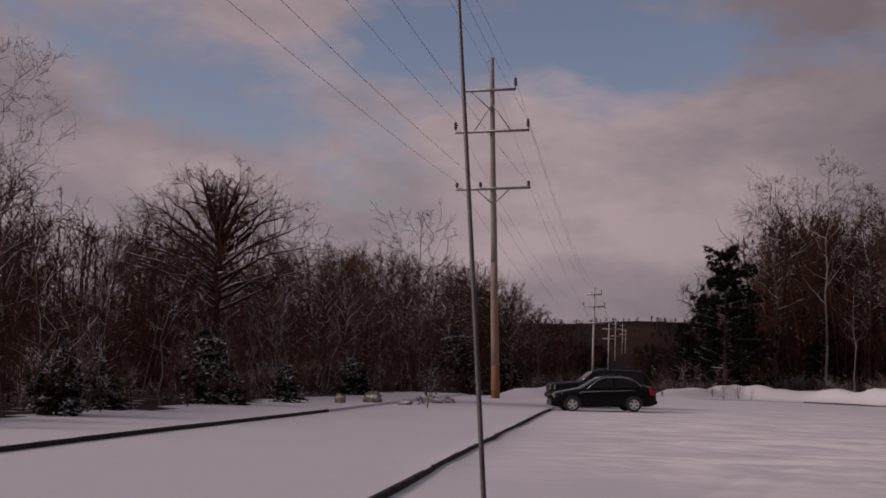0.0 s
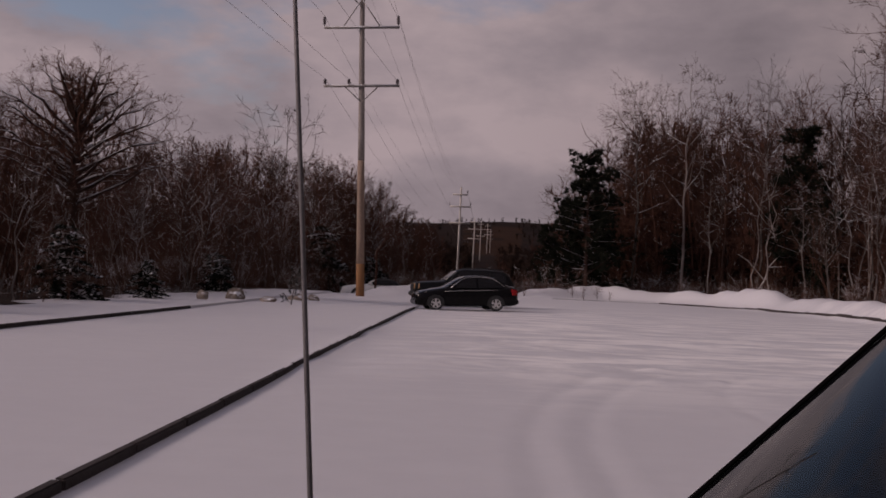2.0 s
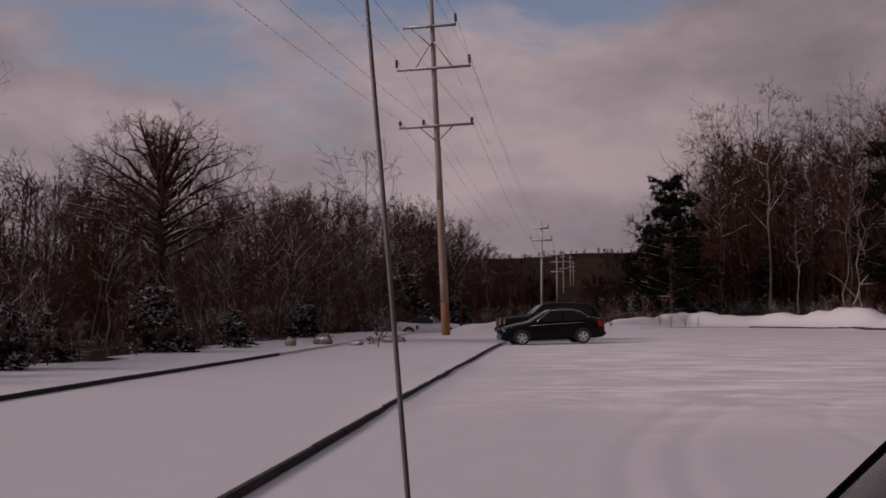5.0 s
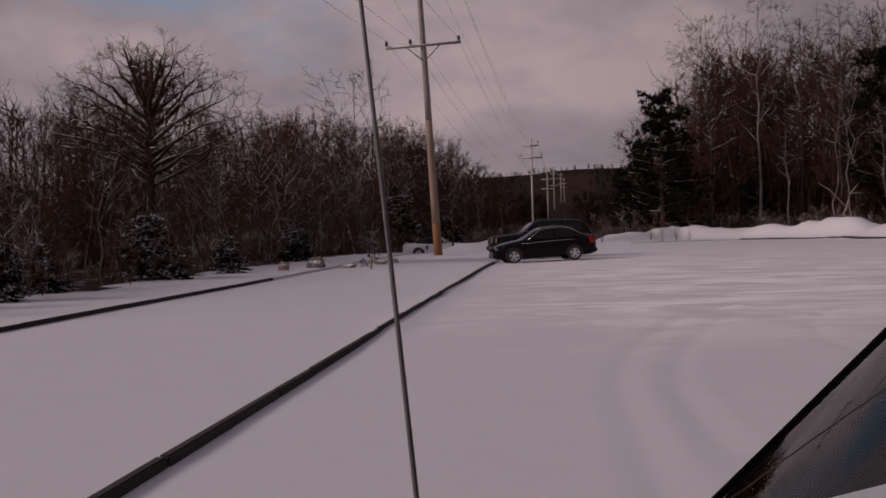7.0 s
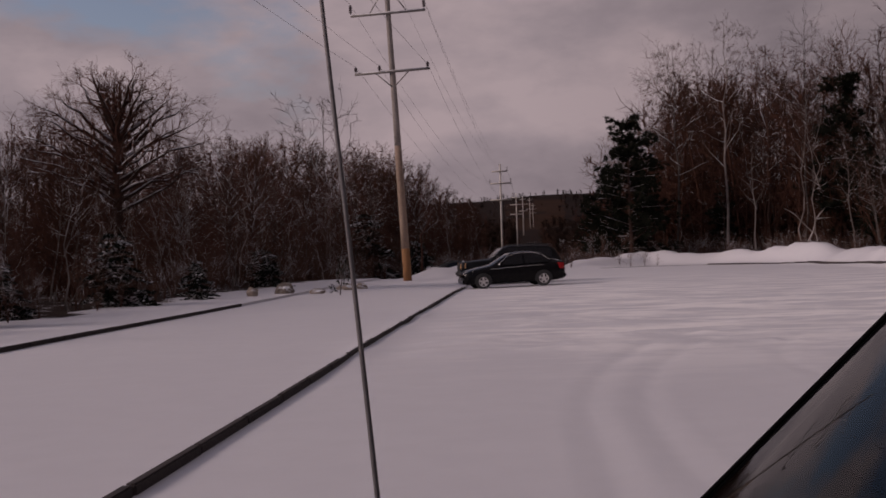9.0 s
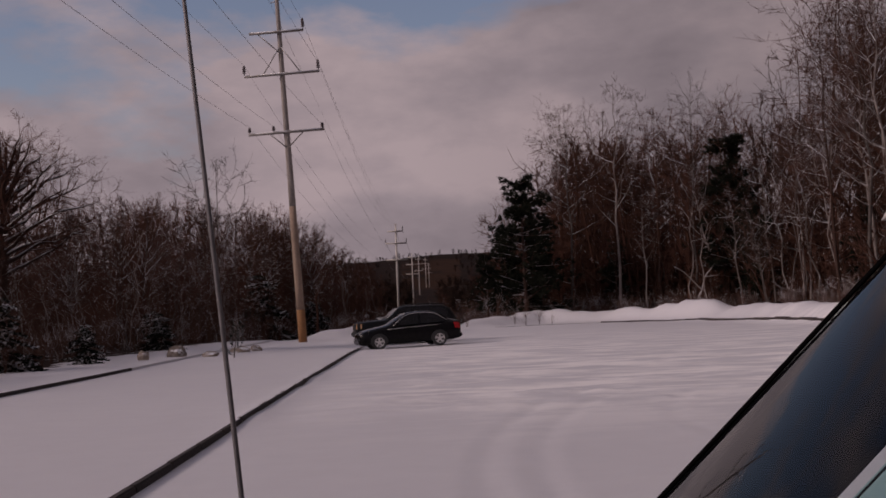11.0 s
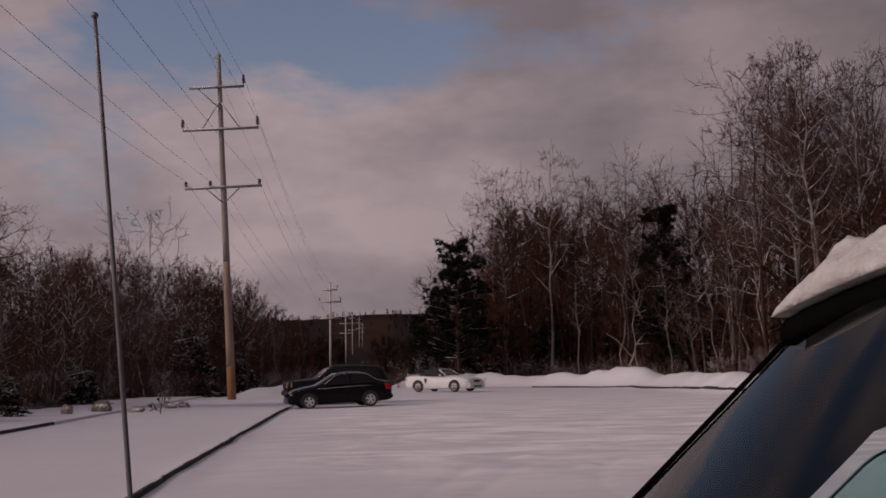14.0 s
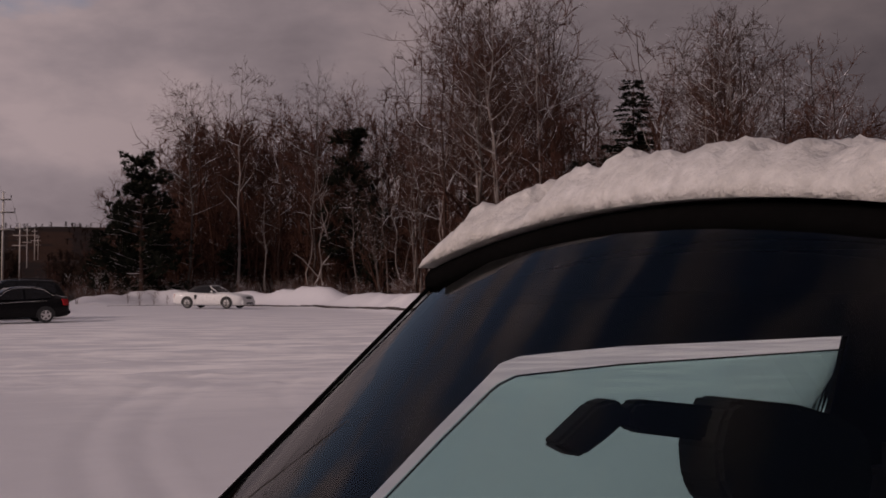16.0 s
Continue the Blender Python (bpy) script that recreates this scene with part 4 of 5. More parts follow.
def utility_pole(x, y, height, near):
    z0 = float(ground_z(x, y)) - 0.3
    p = thing("utility_pole", pose(x, y, z0, 0, -2.3 if near else 0, 0), "tall weathered wooden power pole with three cross-arms" if near else "distant pale power pole down the cut", "pole", "power line")
    wood = M_POLE if near else M_FARPOLE
    if near:
        for a, b, mat, lab, o in ((0, 1.9, M_POLEORANGE, "rust-orange stained pole butt", 0.0), (1.9, 7.0, M_POLE, "bare tan lower pole", 0.0), (7.0, height + 0.3, M_POLEGREY, "snow-streaked grey upper pole", 0.0)):
            r = lambda z: 0.215 - 0.0066 * z
            n = max(2, int((b - a) / 1.2))
            t = tube_between([(0.006 * math.sin(a + k), 0, a + (b - a) * k / n) for k in range(n + 1)], [r(a + (b - a) * k / n) for k in range(n + 1)], 14)
            sub("shaft", t.mesh("shaft", mat), p, lab)
    else:
        sub("shaft", tube_between([(0, 0, 0), (0, 0, height + 0.3)], [0.24, 0.16], 8).mesh("shaft", wood), p)
    for i, (z, a, b) in enumerate(ARMS):
        sub("cross_arm", tube_between([(a, -0.16, z + 0.3), (b, -0.16, z + 0.3 + 0.02)], [0.07 if near else 0.13] * 2, 4).mesh("cross_arm", M_ARM if near else wood), p)
        if near and i:
            up = 1.35 if i == 1 else -0.75
            for s in (-1, 1):
                far = 0.95 * s if i == 1 else 0.85 * s
                sub("brace", tube_between([(far, -0.14, z + 0.3), (0.05 * s, -0.14, z + 0.3 + up)], [0.03, 0.03], 4).mesh("brace", M_ARM), p)
    if near:
        sub("brace", tube_between([(-1.1, -0.14, 15.7), (0, -0.14, 14.6)], [0.03, 0.03], 4).mesh("brace", M_ARM), p)
        sub("peak_bracket", tube_between([(-0.3, 0, height + 0.1), (0, 0, height + 0.2)], [0.03, 0.03], 6).mesh("peak_bracket", M_ARM), p)
    for i, px, h in PINS:
        sub("insulator", insulator_mesh(h if near else h * 1.4), p, m=pose(px, -0.16, ARMS[i][0] + 0.36))
    return p


for k, (x, y, h) in enumerate(POLES):
    utility_pole(x, y, h, k == 0)


def wire(a, b, sag, r, label):
    n = 28
    pts = []
    for k in range(n + 1):
        u = k / n
        p = Vector(a).lerp(Vector(b), u)
        p.z -= sag * 4 * u * (1 - u)
        pts.append(p)
    ob = new("power_wire", tube_between(pts, [r] * (n + 1), 5).mesh("power_wire", M_WIRE))
    return tagged(ob, "dark sagging overhead power wire", "wire", "power wires")


lean = math.tan(radians(2.3))
ends = [(px, ARMS[i][0] + 0.3 + h) for i, px, h in PINS] + [(-0.3, 17.1)]
BEFORE = (-8.2, -92.0, 0.0)           # the pole behind the viewer, out of view
for px, z in ends:
    stops = [(BEFORE[0] + px, BEFORE[1], z)] + [(x + px - (z * lean if k == 0 else 0), y - 0.16, z + float(ground_z(x, y)) - 0.3) for k, (x, y, h) in enumerate(POLES)]
    for k, (a, b) in enumerate(zip(stops[:4], stops[1:4])):
        wire(a, b, 2.4, 0.0065 if k < 2 else 0.012, "")

# ---- vehicles (heading +X in their own space, wheels on z = 0) ----
def loft(stations, name, mat):
    """stations: x and a list of (half width, z) from the sill up to the roof's middle."""
    v, f = [], []
    n = len(stations[0][1])
    for x, prof in stations:
        ring = [(x, -w, z) for w, z in prof] + [(x, w, z) for w, z in reversed(prof[:-1])]
        v += ring
    m = 2 * n - 1
    for i in range(len(stations) - 1):
        for k in range(m - 1):
            f.append((i * m + k, i * m + k + 1, (i + 1) * m + k + 1, (i + 1) * m + k))
        f.append((i * m + m - 1, i * m, (i + 1) * m, (i + 1) * m + m - 1))
    f.append(tuple(range(m - 1, -1, -1)))
    f.append(tuple((len(stations) - 1) * m + k for k in range(m)))
    me = mesh_of(name, v, f, mat, True)
    return me


def body_profile(w, zb, zs, zt, wt):
    """Sill, widest line, shoulder, then the upper part to the middle."""
    return [(w * 0.90, zb), (w * 0.985, zb + 0.12), (w, (zb + zs) * 0.5 + 0.03), (w * 0.975, zs - 0.02), (wt + (w * 0.95 - wt) * 0.96, zs), (wt + (w * 0.95 - wt) * 0.35, zs + (zt - zs) * 0.62), (wt * 0.95, zt - 0.03 if zt - zs > 0.1 else zt - 0.012), (wt * 0.6, zt), (0.0, zt + 0.01)]


def wheel(parent, x, y, r, rim, spokes, out, metal=None):
    w = new("wheel")
    w.parent, w.matrix_basis = parent, pose(x, y, r)
    prof = [(r * 0.62, -0.095), (r * 0.9, -0.10), (r, -0.07), (r, 0.07), (r * 0.9, 0.10), (r * 0.62, 0.095), (r * 0.62, -0.095)]
    t = Tubes()
    t.add([Vector((0, d, 0)) for _, d in prof], [q for q, _ in prof], 28)
    # rings share a common axis, so give each ring its plane outright
    t.v = [Vector((math.cos(6.2832 * k / 28) * q, d, math.sin(6.2832 * k / 28) * q)) for q, d in prof for k in range(28)]
    sub("tyre", t.mesh("tyre", M_RUBBER), w)
    bm = bmesh.new()
    bmesh.ops.create_cone(bm, cap_ends=True, segments=24, radius1=r * 0.18, radius2=r * 0.15, depth=0.05, matrix=Matrix.Translation((0, out * 0.075, 0)) @ Matrix.Rotation(radians(90), 4, "X"))
    for k in range(spokes):
        a = 6.2832 * k / spokes
        s = bmesh.ops.create_cube(bm, size=1.0, matrix=Matrix.Rotation(a, 4, "Y") @ Matrix.Translation((0, out * 0.075, r * 0.36)) @ Matrix.Diagonal((r * rim, 0.03, r * 0.52, 1)))
    ring = [(r * 0.64, 0.05), (r * 0.66, 0.10), (r * 0.58, 0.09), (r * 0.57, 0.05)]
    rows = [[bm.verts.new((math.cos(6.2832 * k / 28) * q, out * d, math.sin(6.2832 * k / 28) * q)) for k in range(28)] for q, d in ring]
    for a, b in zip(rows, rows[1:]):
        for k in range(28):
            bm.faces.new((a[k], a[(k + 1) % 28], b[(k + 1) % 28], b[k]))
    part("rim", bm, metal or M_RIM, w, "bright alloy rim" if metal is None else "grey alloy rim")
    bm = bmesh.new()
    bmesh.ops.create_cone(bm, cap_ends=True, segments=24, radius1=r * 0.6, radius2=r * 0.6, depth=0.02, matrix=Matrix.Translation((0, out * 0.02, 0)) @ Matrix.Rotation(radians(90), 4, "X"))
    part("brake_disc", bm, M_TRIM, w, "dark brake and hub behind the spokes")
    return w


def arch(parent, x, y, r, out, mat, lab="dark plate for the shaded wheel arch"):
    """Dark half-round plate for the shaded opening round a wheel, slightly proud of the side."""
    bm = bmesh.new()
    rows = []
    for q, d in ((r * 1.22, 0.004), (r * 1.16, 0.012), (r * 0.7, -0.01)):
        rows.append([bm.verts.new((x + math.cos(math.pi * k / 16) * q, y + out * d, r + math.sin(math.pi * k / 16) * q * 0.98 - (0.08 if k in (0, 16) else 0))) for k in range(17)])
    for a, b in zip(rows, rows[1:]):
        for k in range(16):
            bm.faces.new((a[k], a[k + 1], b[k + 1], b[k]))
    part("wheel_arch", bm, mat, parent, lab)


def panel(name, pts, mat, parent, thick=0.012, label=""):
    """A thin slab on the given outline, thickened along its normal."""
    pts = [Vector(p) for p in pts]
    n = (pts[1] - pts[0]).cross(pts[2] - pts[0]).normalized() * thick
    k = len(pts)
    v = [p + n * 0.5 for p in pts] + [p - n * 0.5 for p in pts]
    f = [tuple(range(k)), tuple(range(2 * k - 1, k - 1, -1))] + [(i, i + k, (i + 1) % k + k, (i + 1) % k) for i in range(k)]
    return sub(name, mesh_of(name, v, f, mat), parent, label)


def strip(name, pts, r, mat, parent, label=""):
    return sub(name, tube_between(pts, [r] * len(pts), 6).mesh(name, mat), parent, label)


def glass_side(parent, name, outline, side, w_at, mat=None, label=""):
    pts = [(x, side * w_at(x, z), z) for x, z in outline]
    if side > 0:
        pts = pts[::-1]
    return panel(name, pts, mat or M_GLASS, parent, 0.01, label)


def sedan(m):
    c = thing("black_sedan", m, "black four-door compact sedan parked nose to the kerb", "car", "parked cars")
    W = 0.85
    st = []
    for x, zb, zs, zt, wt, w in ((2.12, 0.34, 0.56, 0.60, 0.45, 0.62), (2.06, 0.22, 0.66, 0.70, 0.52, 0.74), (1.85, 0.20, 0.74, 0.80, 0.60, 0.83), (1.35, 0.20, 0.82, 0.90, 0.66, W), (0.98, 0.20, 0.87, 0.96, 0.68, W), (0.86, 0.20, 0.885, 1.00, 0.67, W), (0.30, 0.20, 0.90, 1.33, 0.56, W), (0.02, 0.20, 0.91, 1.43, 0.53, W), (-0.45, 0.20, 0.92, 1.465, 0.53, W), (-0.90, 0.20, 0.93, 1.44, 0.53, W), (-1.25, 0.20, 0.94, 1.34, 0.54, W), (-1.62, 0.21, 0.95, 1.12, 0.58, W), (-1.80, 0.22, 0.95, 1.05, 0.62, 0.83), (-2.02, 0.26, 0.93, 1.02, 0.60, 0.78), (-2.11, 0.34, 0.86, 0.92, 0.52, 0.68)):
        st.append((x, body_profile(w, zb, zs, zt, wt)))
    sub("body", loft(st, "body", M_BLACK), c, "glossy black painted body dusted with road salt")
    wat = lambda x, z: 0.835 - 0.50 * (z - 0.92) + 0.010
    for s in (-1, 1):
        glass_side(c, "front_window", [(0.66, 0.95), (-0.35, 0.955), (-0.35, 1.38), (-0.02, 1.365), (0.22, 1.27)], s, wat)
        glass_side(c, "rear_window", [(-0.42, 0.955), (-1.38, 0.985), (-1.42, 1.06), (-1.12, 1.29), (-0.80, 1.375), (-0.42, 1.385)], s, wat)
        strip("window_trim", [(x, s * (wat(x, z) + 0.012), z) for x, z in ((0.72, 0.95), (0.26, 1.30), (-0.02, 1.395), (-0.42, 1.415), (-0.82, 1.40), (-1.16, 1.31), (-1.5, 1.06))], 0.012, M_CHROME, c, "thin bright trim over the side windows")
        strip("body_moulding", [(1.0, s * 0.862, 0.80), (0.2, s * 0.864, 0.84), (-0.8, s * 0.864, 0.87), (-1.25, s * 0.862, 0.88)], 0.009, M_CHROME, c, "faint light line along the doors")
        for x in (1.33, -1.17):
            arch(c, x, s * 0.852, 0.30, s, M_TRIM)
            wheel(c, x, s * 0.775, 0.30, 0.26, 5, s)
        panel("headlamp", [(2.07, s * 0.50, 0.70), (1.72, s * 0.80, 0.76), (1.74, s * 0.815, 0.60), (2.09, s * 0.58, 0.58)][::s], M_LAMP, c, 0.03, "clear headlamp")
        panel("tail_lamp", [(-1.80, s * 0.835, 0.94), (-2.05, s * 0.72, 0.90), (-2.07, s * 0.72, 0.66), (-1.86, s * 0.845, 0.68)][::-s], M_TAIL, c, 0.04, "red tail lamp")
        part("side_mirror", box_bm(0.52, s * 0.93 - 0.07, 0.94, 0.62, s * 0.93 + 0.07, 1.06, 0.02), M_BLACK, c)
        for x in (0.10, -0.95):
            part("door_handle", box_bm(x - 0.1, s * 0.862 - 0.012, 0.80, x + 0.08, s * 0.862 + 0.012, 0.825, 0.006), M_BLACK, c)
    panel("windscreen", [(0.80, -0.62, 1.0), (0.80, 0.62, 1.0), (0.12, 0.50, 1.405), (0.12, -0.50, 1.405)], M_GLASS, c, 0.02)
    panel("rear_screen", [(-1.60, -0.56, 1.135), (-1.15, -0.50, 1.385), (-1.15, 0.50, 1.385), (-1.60, 0.56, 1.135)], M_GLASS, c, 0.02)
    part("rear_bumper", box_bm(-2.16, -0.70, 0.30, -2.0, 0.70, 0.50, 0.04), M_BLACK, c)
    part("front_bumper", box_bm(2.02, -0.66, 0.24, 2.15, 0.66, 0.46, 0.04), M_BLACK, c)
    return c


def suv(m):
    c = thing("dark_suv", m, "large black sport utility vehicle parked beside the sedan", "car", "parked cars")
    W = 0.95
    st = []
    for x, zb, zs, zt, wt, w in ((2.40, 0.45, 0.92, 0.98, 0.70, 0.82), (2.34, 0.36, 1.04, 1.08, 0.74, 0.90), (1.6, 0.34, 1.10, 1.16, 0.78, W), (1.02, 0.34, 1.13, 1.20, 0.78, W), (0.95, 0.34, 1.135, 1.24, 0.76, W), (0.35, 0.34, 1.15, 1.72, 0.66, W), (0.1, 0.34, 1.15, 1.79, 0.66, W), (-1.0, 0.34, 1.17, 1.81, 0.66, W), (-1.9, 0.34, 1.17, 1.78, 0.66, W), (-2.15, 0.36, 1.16, 1.62, 0.66, 0.93), (-2.38, 0.42, 1.10, 1.22, 0.70, 0.88)):
        st.append((x, body_profile(w, zb, zs, zt, wt)))
    sub("body", loft(st, "body", M_SUVBLACK), c, "black painted body")
    wat = lambda x, z: 0.925 - 0.34 * (z - 1.16) + 0.012
    for s in (-1, 1):
        glass_side(c, "front_window", [(0.72, 1.19), (-0.25, 1.2), (-0.25, 1.70), (0.22, 1.68)], s, wat)
        glass_side(c, "rear_window", [(-0.32, 1.2), (-1.15, 1.21), (-1.15, 1.71), (-0.32, 1.70)], s, wat)
        glass_side(c, "quarter_window", [(-1.23, 1.21), (-2.0, 1.22), (-1.9, 1.68), (-1.23, 1.71)], s, wat)
        for x in (1.5, -1.38):
            arch(c, x, s * 0.952, 0.38, s, M_TRIM)
            wheel(c, x, s * 0.86, 0.38, 0.2, 6, s)
        panel("headlamp", [(2.40, s * 0.60, 1.02), (2.20, s * 0.915, 1.03), (2.22, s * 0.925, 0.80), (2.43, s * 0.64, 0.78)][::s], M_AMBER, c, 0.04, "amber-tinted headlamp")
        strip("roof_rail", [(0.0, s * 0.60, 1.84), (-0.9, s * 0.60, 1.88), (-1.9, s * 0.60, 1.83)], 0.018, M_TRIM, c)
        strip("pillar_trim", [(0.98, s * 0.80, 1.22), (0.36, s * 0.68, 1.70)], 0.014, M_CHROME, c, "thin bright windscreen pillar")
        part("side_mirror", box_bm(0.62, s * 1.04 - 0.1, 1.18, 0.74, s * 1.04 + 0.1, 1.36, 0.03), M_TRIM, c)
    panel("windscreen", [(0.97, -0.72, 1.24), (0.97, 0.72, 1.24), (0.40, 0.62, 1.69), (0.40, -0.62, 1.69)], M_GLASS, c, 0.02)
    part("grille", box_bm(2.36, -0.55, 0.72, 2.45, 0.55, 1.0, 0.02), M_TRIM, c)
    part("front_bumper", box_bm(2.32, -0.86, 0.42, 2.50, 0.86, 0.66, 0.05), M_TRIM, c)
    return c


def convertible(m):
    c = thing("white_convertible", m, "white two-door convertible with its black top up, sliding on snow", "car")
    W = 0.92
    st = []
    for x, zb, zs, zt, wt, w in ((2.30, 0.30, 0.62, 0.66, 0.50, 0.68), (2.22, 0.20, 0.70, 0.74, 0.60, 0.82), (1.9, 0.18, 0.76, 0.82, 0.66, 0.90), (1.3, 0.18, 0.81, 0.90, 0.68, W), (0.62, 0.18, 0.85, 0.95, 0.70, W), (0.5, 0.18, 0.855, 0.93, 0.70, W), (-0.3, 0.18, 0.87, 0.91, 0.70, W), (-1.0, 0.18, 0.90, 0.95, 0.70, W), (-1.5, 0.18, 0.92, 0.97, 0.70, W), (-2.0, 0.22, 0.92, 0.97, 0.66, 0.88), (-2.26, 0.30, 0.86, 0.92, 0.56, 0.80), (-2.32, 0.36, 0.70, 0.74, 0.5, 0.74)):
        st.append((x, body_profile(w, zb, zs, zt, wt)))
    sub("body", loft(st, "body", M_WHITE), c, "white painted body with salt spray")
    top = []
    for x, zt, wt in ((0.08, 1.30, 0.50), (-0.10, 1.345, 0.52), (-0.6, 1.36, 0.52), (-1.05, 1.27, 0.52), (-1.4, 1.08, 0.54), (-1.52, 0.96, 0.56)):
        top.append((x, [(wt * 1.24, max(zt - 0.16, 0.95) if x > -0.3 else 0.93), (wt * 1.12, zt - 0.06), (wt * 0.8, zt - 0.005), (0.0, zt + 0.01)]))
    sub("soft_top", loft(top, "soft_top", M_FABRIC), c, "black fabric soft top")
    wat = lambda x, z: 0.83 - 0.46 * (z - 0.9)
    for s in (-1, 1):
        glass_side(c, "side_window", [(0.46, 0.92), (-0.80, 0.93), (-0.92, 1.10), (-0.62, 1.24), (0.04, 1.24)], s, lambda x, z: wat(x, z) + 0.01)
        strip("windscreen_pillar", [(0.66, s * 0.76, 0.93), (0.30, s * 0.69, 1.16), (0.06, s * 0.60, 1.31)], 0.03, M_WHITE, c, "white windscreen pillar")
        for x in (1.30, -1.27):
            arch(c, x, s * 0.922, 0.325, s, M_TRIM)
            wheel(c, x, s * 0.84, 0.325, 0.16, 5, s, M_DARKRIM)
        panel("headlamp", [(2.20, s * 0.42, 0.70), (2.02, s * 0.80, 0.72), (2.06, s * 0.83, 0.58), (2.27, s * 0.45, 0.58)][::s], M_LAMP, c, 0.03, "smoky headlamp")
        panel("tail_lamp", [(-2.26, s * 0.42, 0.84), (-2.16, s * 0.82, 0.82), (-2.18, s * 0.84, 0.62), (-2.31, s * 0.44, 0.64)][::-s], M_TAIL, c, 0.03, "red tail lamp")
        panel("side_scoop", [(-0.62, s * 0.928, 0.78), (-0.80, s * 0.928, 0.80), (-0.76, s * 0.93, 0.52), (-0.68, s * 0.93, 0.52)][::s], M_TRIM, c, 0.02)
        part("side_mirror", box_bm(0.34, s * 1.0 - 0.09, 0.92, 0.46, s * 1.0 + 0.09, 1.04, 0.03), M_WHITE, c)
    strip("windscreen_header", [(0.06, -0.60, 1.31), (0.10, 0.0, 1.345), (0.06, 0.60, 1.31)], 0.03, M_WHITE, c, "white windscreen header")
    panel("windscreen", [(0.63, -0.72, 0.95), (0.63, 0.72, 0.95), (0.07, 0.58, 1.30), (0.07, -0.58, 1.30)], M_GLASS, c, 0.015)
    part("grille", box_bm(2.24, -0.32, 0.56, 2.33, 0.32, 0.68, 0.02), M_TRIM, c)
    part("front_bumper", box_bm(2.14, -0.80, 0.22, 2.36, 0.80, 0.50, 0.05), M_WHITE, c)
    part("lower_intake", box_bm(2.30, -0.42, 0.27, 2.375, 0.42, 0.36, 0.01), M_TRIM, c)
    part("cabin_floor", box_bm(-1.2, -0.6, 0.92, 0.45, 0.6, 0.95, 0.01), M_TRIM, c)
    part("rear_spoiler", box_bm(-2.28, -0.66, 0.99, -2.02, 0.66, 1.03, 0.015), M_WHITE, c)
    return c


sedan(pose(-0.46, 48.5, -0.055, 0, 1.5, 180 + 12)).scale = (0.96, 0.93, 0.94)
suv(pose(-0.62, 53.2, -0.04, 0, 0, 180 + 10)).scale = (0.90, 0.92, 0.905)
drifter = convertible(pose(0, 79, 0.05))

# ---- the car beside the viewer (heading +X in its own space; x = 0 at the top edge of its windscreen) ----
def clear_glass(name, tint, ior=1.5):
    m = bpy.data.materials.new(name)
    m.use_nodes = True
    nt = m.node_tree
    nt.nodes.clear()
    tr, gl, mx, out, fr = (nt.nodes.new(k) for k in ("ShaderNodeBsdfTransparent", "ShaderNodeBsdfGlossy", "ShaderNodeMixShader", "ShaderNodeOutputMaterial", "ShaderNodeFresnel"))
    tr.inputs["Color"].default_value = (*tint, 1)
    gl.inputs["Roughness"].default_value = 0.04
    tc, n = nt.nodes.new("ShaderNodeTexCoord"), nt.nodes.new("ShaderNodeTexNoise")
    n.inputs["Scale"].default_value, n.inputs["Detail"].default_value = 5.0, 6.0
    nt.links.new(tc.outputs["Object"], n.inputs["Vector"])
    mr = nt.nodes.new("ShaderNodeMapRange")
    mr.inputs["From Min"].default_value, mr.inputs["From Max"].default_value = 0.4, 0.8
    mr.inputs["To Min"].default_value, mr.inputs["To Max"].default_value = 0.015, 0.05
    nt.links.new(n.outputs["Fac"], mr.inputs["Value"])
    nt.links.new(mr.outputs["Result"], gl.inputs["Roughness"])
    fr.inputs["IOR"].default_value = ior
    nt.links.new(fr.outputs["Fac"], mx.inputs["Fac"])
    nt.links.new(tr.outputs["BSDF"], mx.inputs[1])
    nt.links.new(gl.outputs["BSDF"], mx.inputs[2])
    nt.links.new(mx.outputs["Shader"], out.inputs["Surface"])
    return m


M_SCREEN = clear_glass("windscreen_glass", (0.80, 0.87, 0.87), 1.27)
M_SIDEGLASS = clear_glass("green_side_glass", (0.72, 0.90, 0.88), 1.2)
M_DARKGLASS = clear_glass("privacy_glass", (0.05, 0.06, 0.06))
M_CARGREY = material("charcoal_paint", (0.035, 0.036, 0.040), 0.35, second=(0.05, 0.05, 0.052), scale=2.0, coat=0.5, dust=(0.10, 0.095, 0.09))
M_GASKET = material("rubber_gasket", (0.004, 0.004, 0.004), 0.9, second=(0.006, 0.0055, 0.0055), scale=12.0, shine=0.0)
M_LINER = material("dark_headliner", (0.005, 0.005, 0.006), 0.95, second=(0.008, 0.008, 0.009), scale=20.0, shine=0.0)
M_SILVER = material("grey_trim", (0.20, 0.19, 0.19), 0.5, second=(0.26, 0.25, 0.25), scale=15.0)
M_PLASTIC = material("black_plastic", (0.004, 0.005, 0.005), 0.6, second=(0.006, 0.007, 0.007), scale=20.0, shine=0.03)
M_STEEL = material("antenna_steel", (0.16, 0.15, 0.15), 0.45, metal=0.6, second=(0.24, 0.22, 0.22), scale=30.0)


def header_z(y):
    return 1.459 - 0.27 * y * y


def screen_point(u, v):
    """Windscreen surface: u across from -1 to 1, v from the cowl up to the header."""
    half = 0.645 + (0.465 - 0.645) * v
    y = u * half
    x = 0.400 - 0.360 * v + 0.14 * (1 - u * u) * (1 - 0.85 * v)
    z = 0.968 + (header_z(0.465 * u) - 0.026 - 0.968) * v + 0.02 * (1 - u * u) * v * (1 - v)
    return Vector((x, y, z))


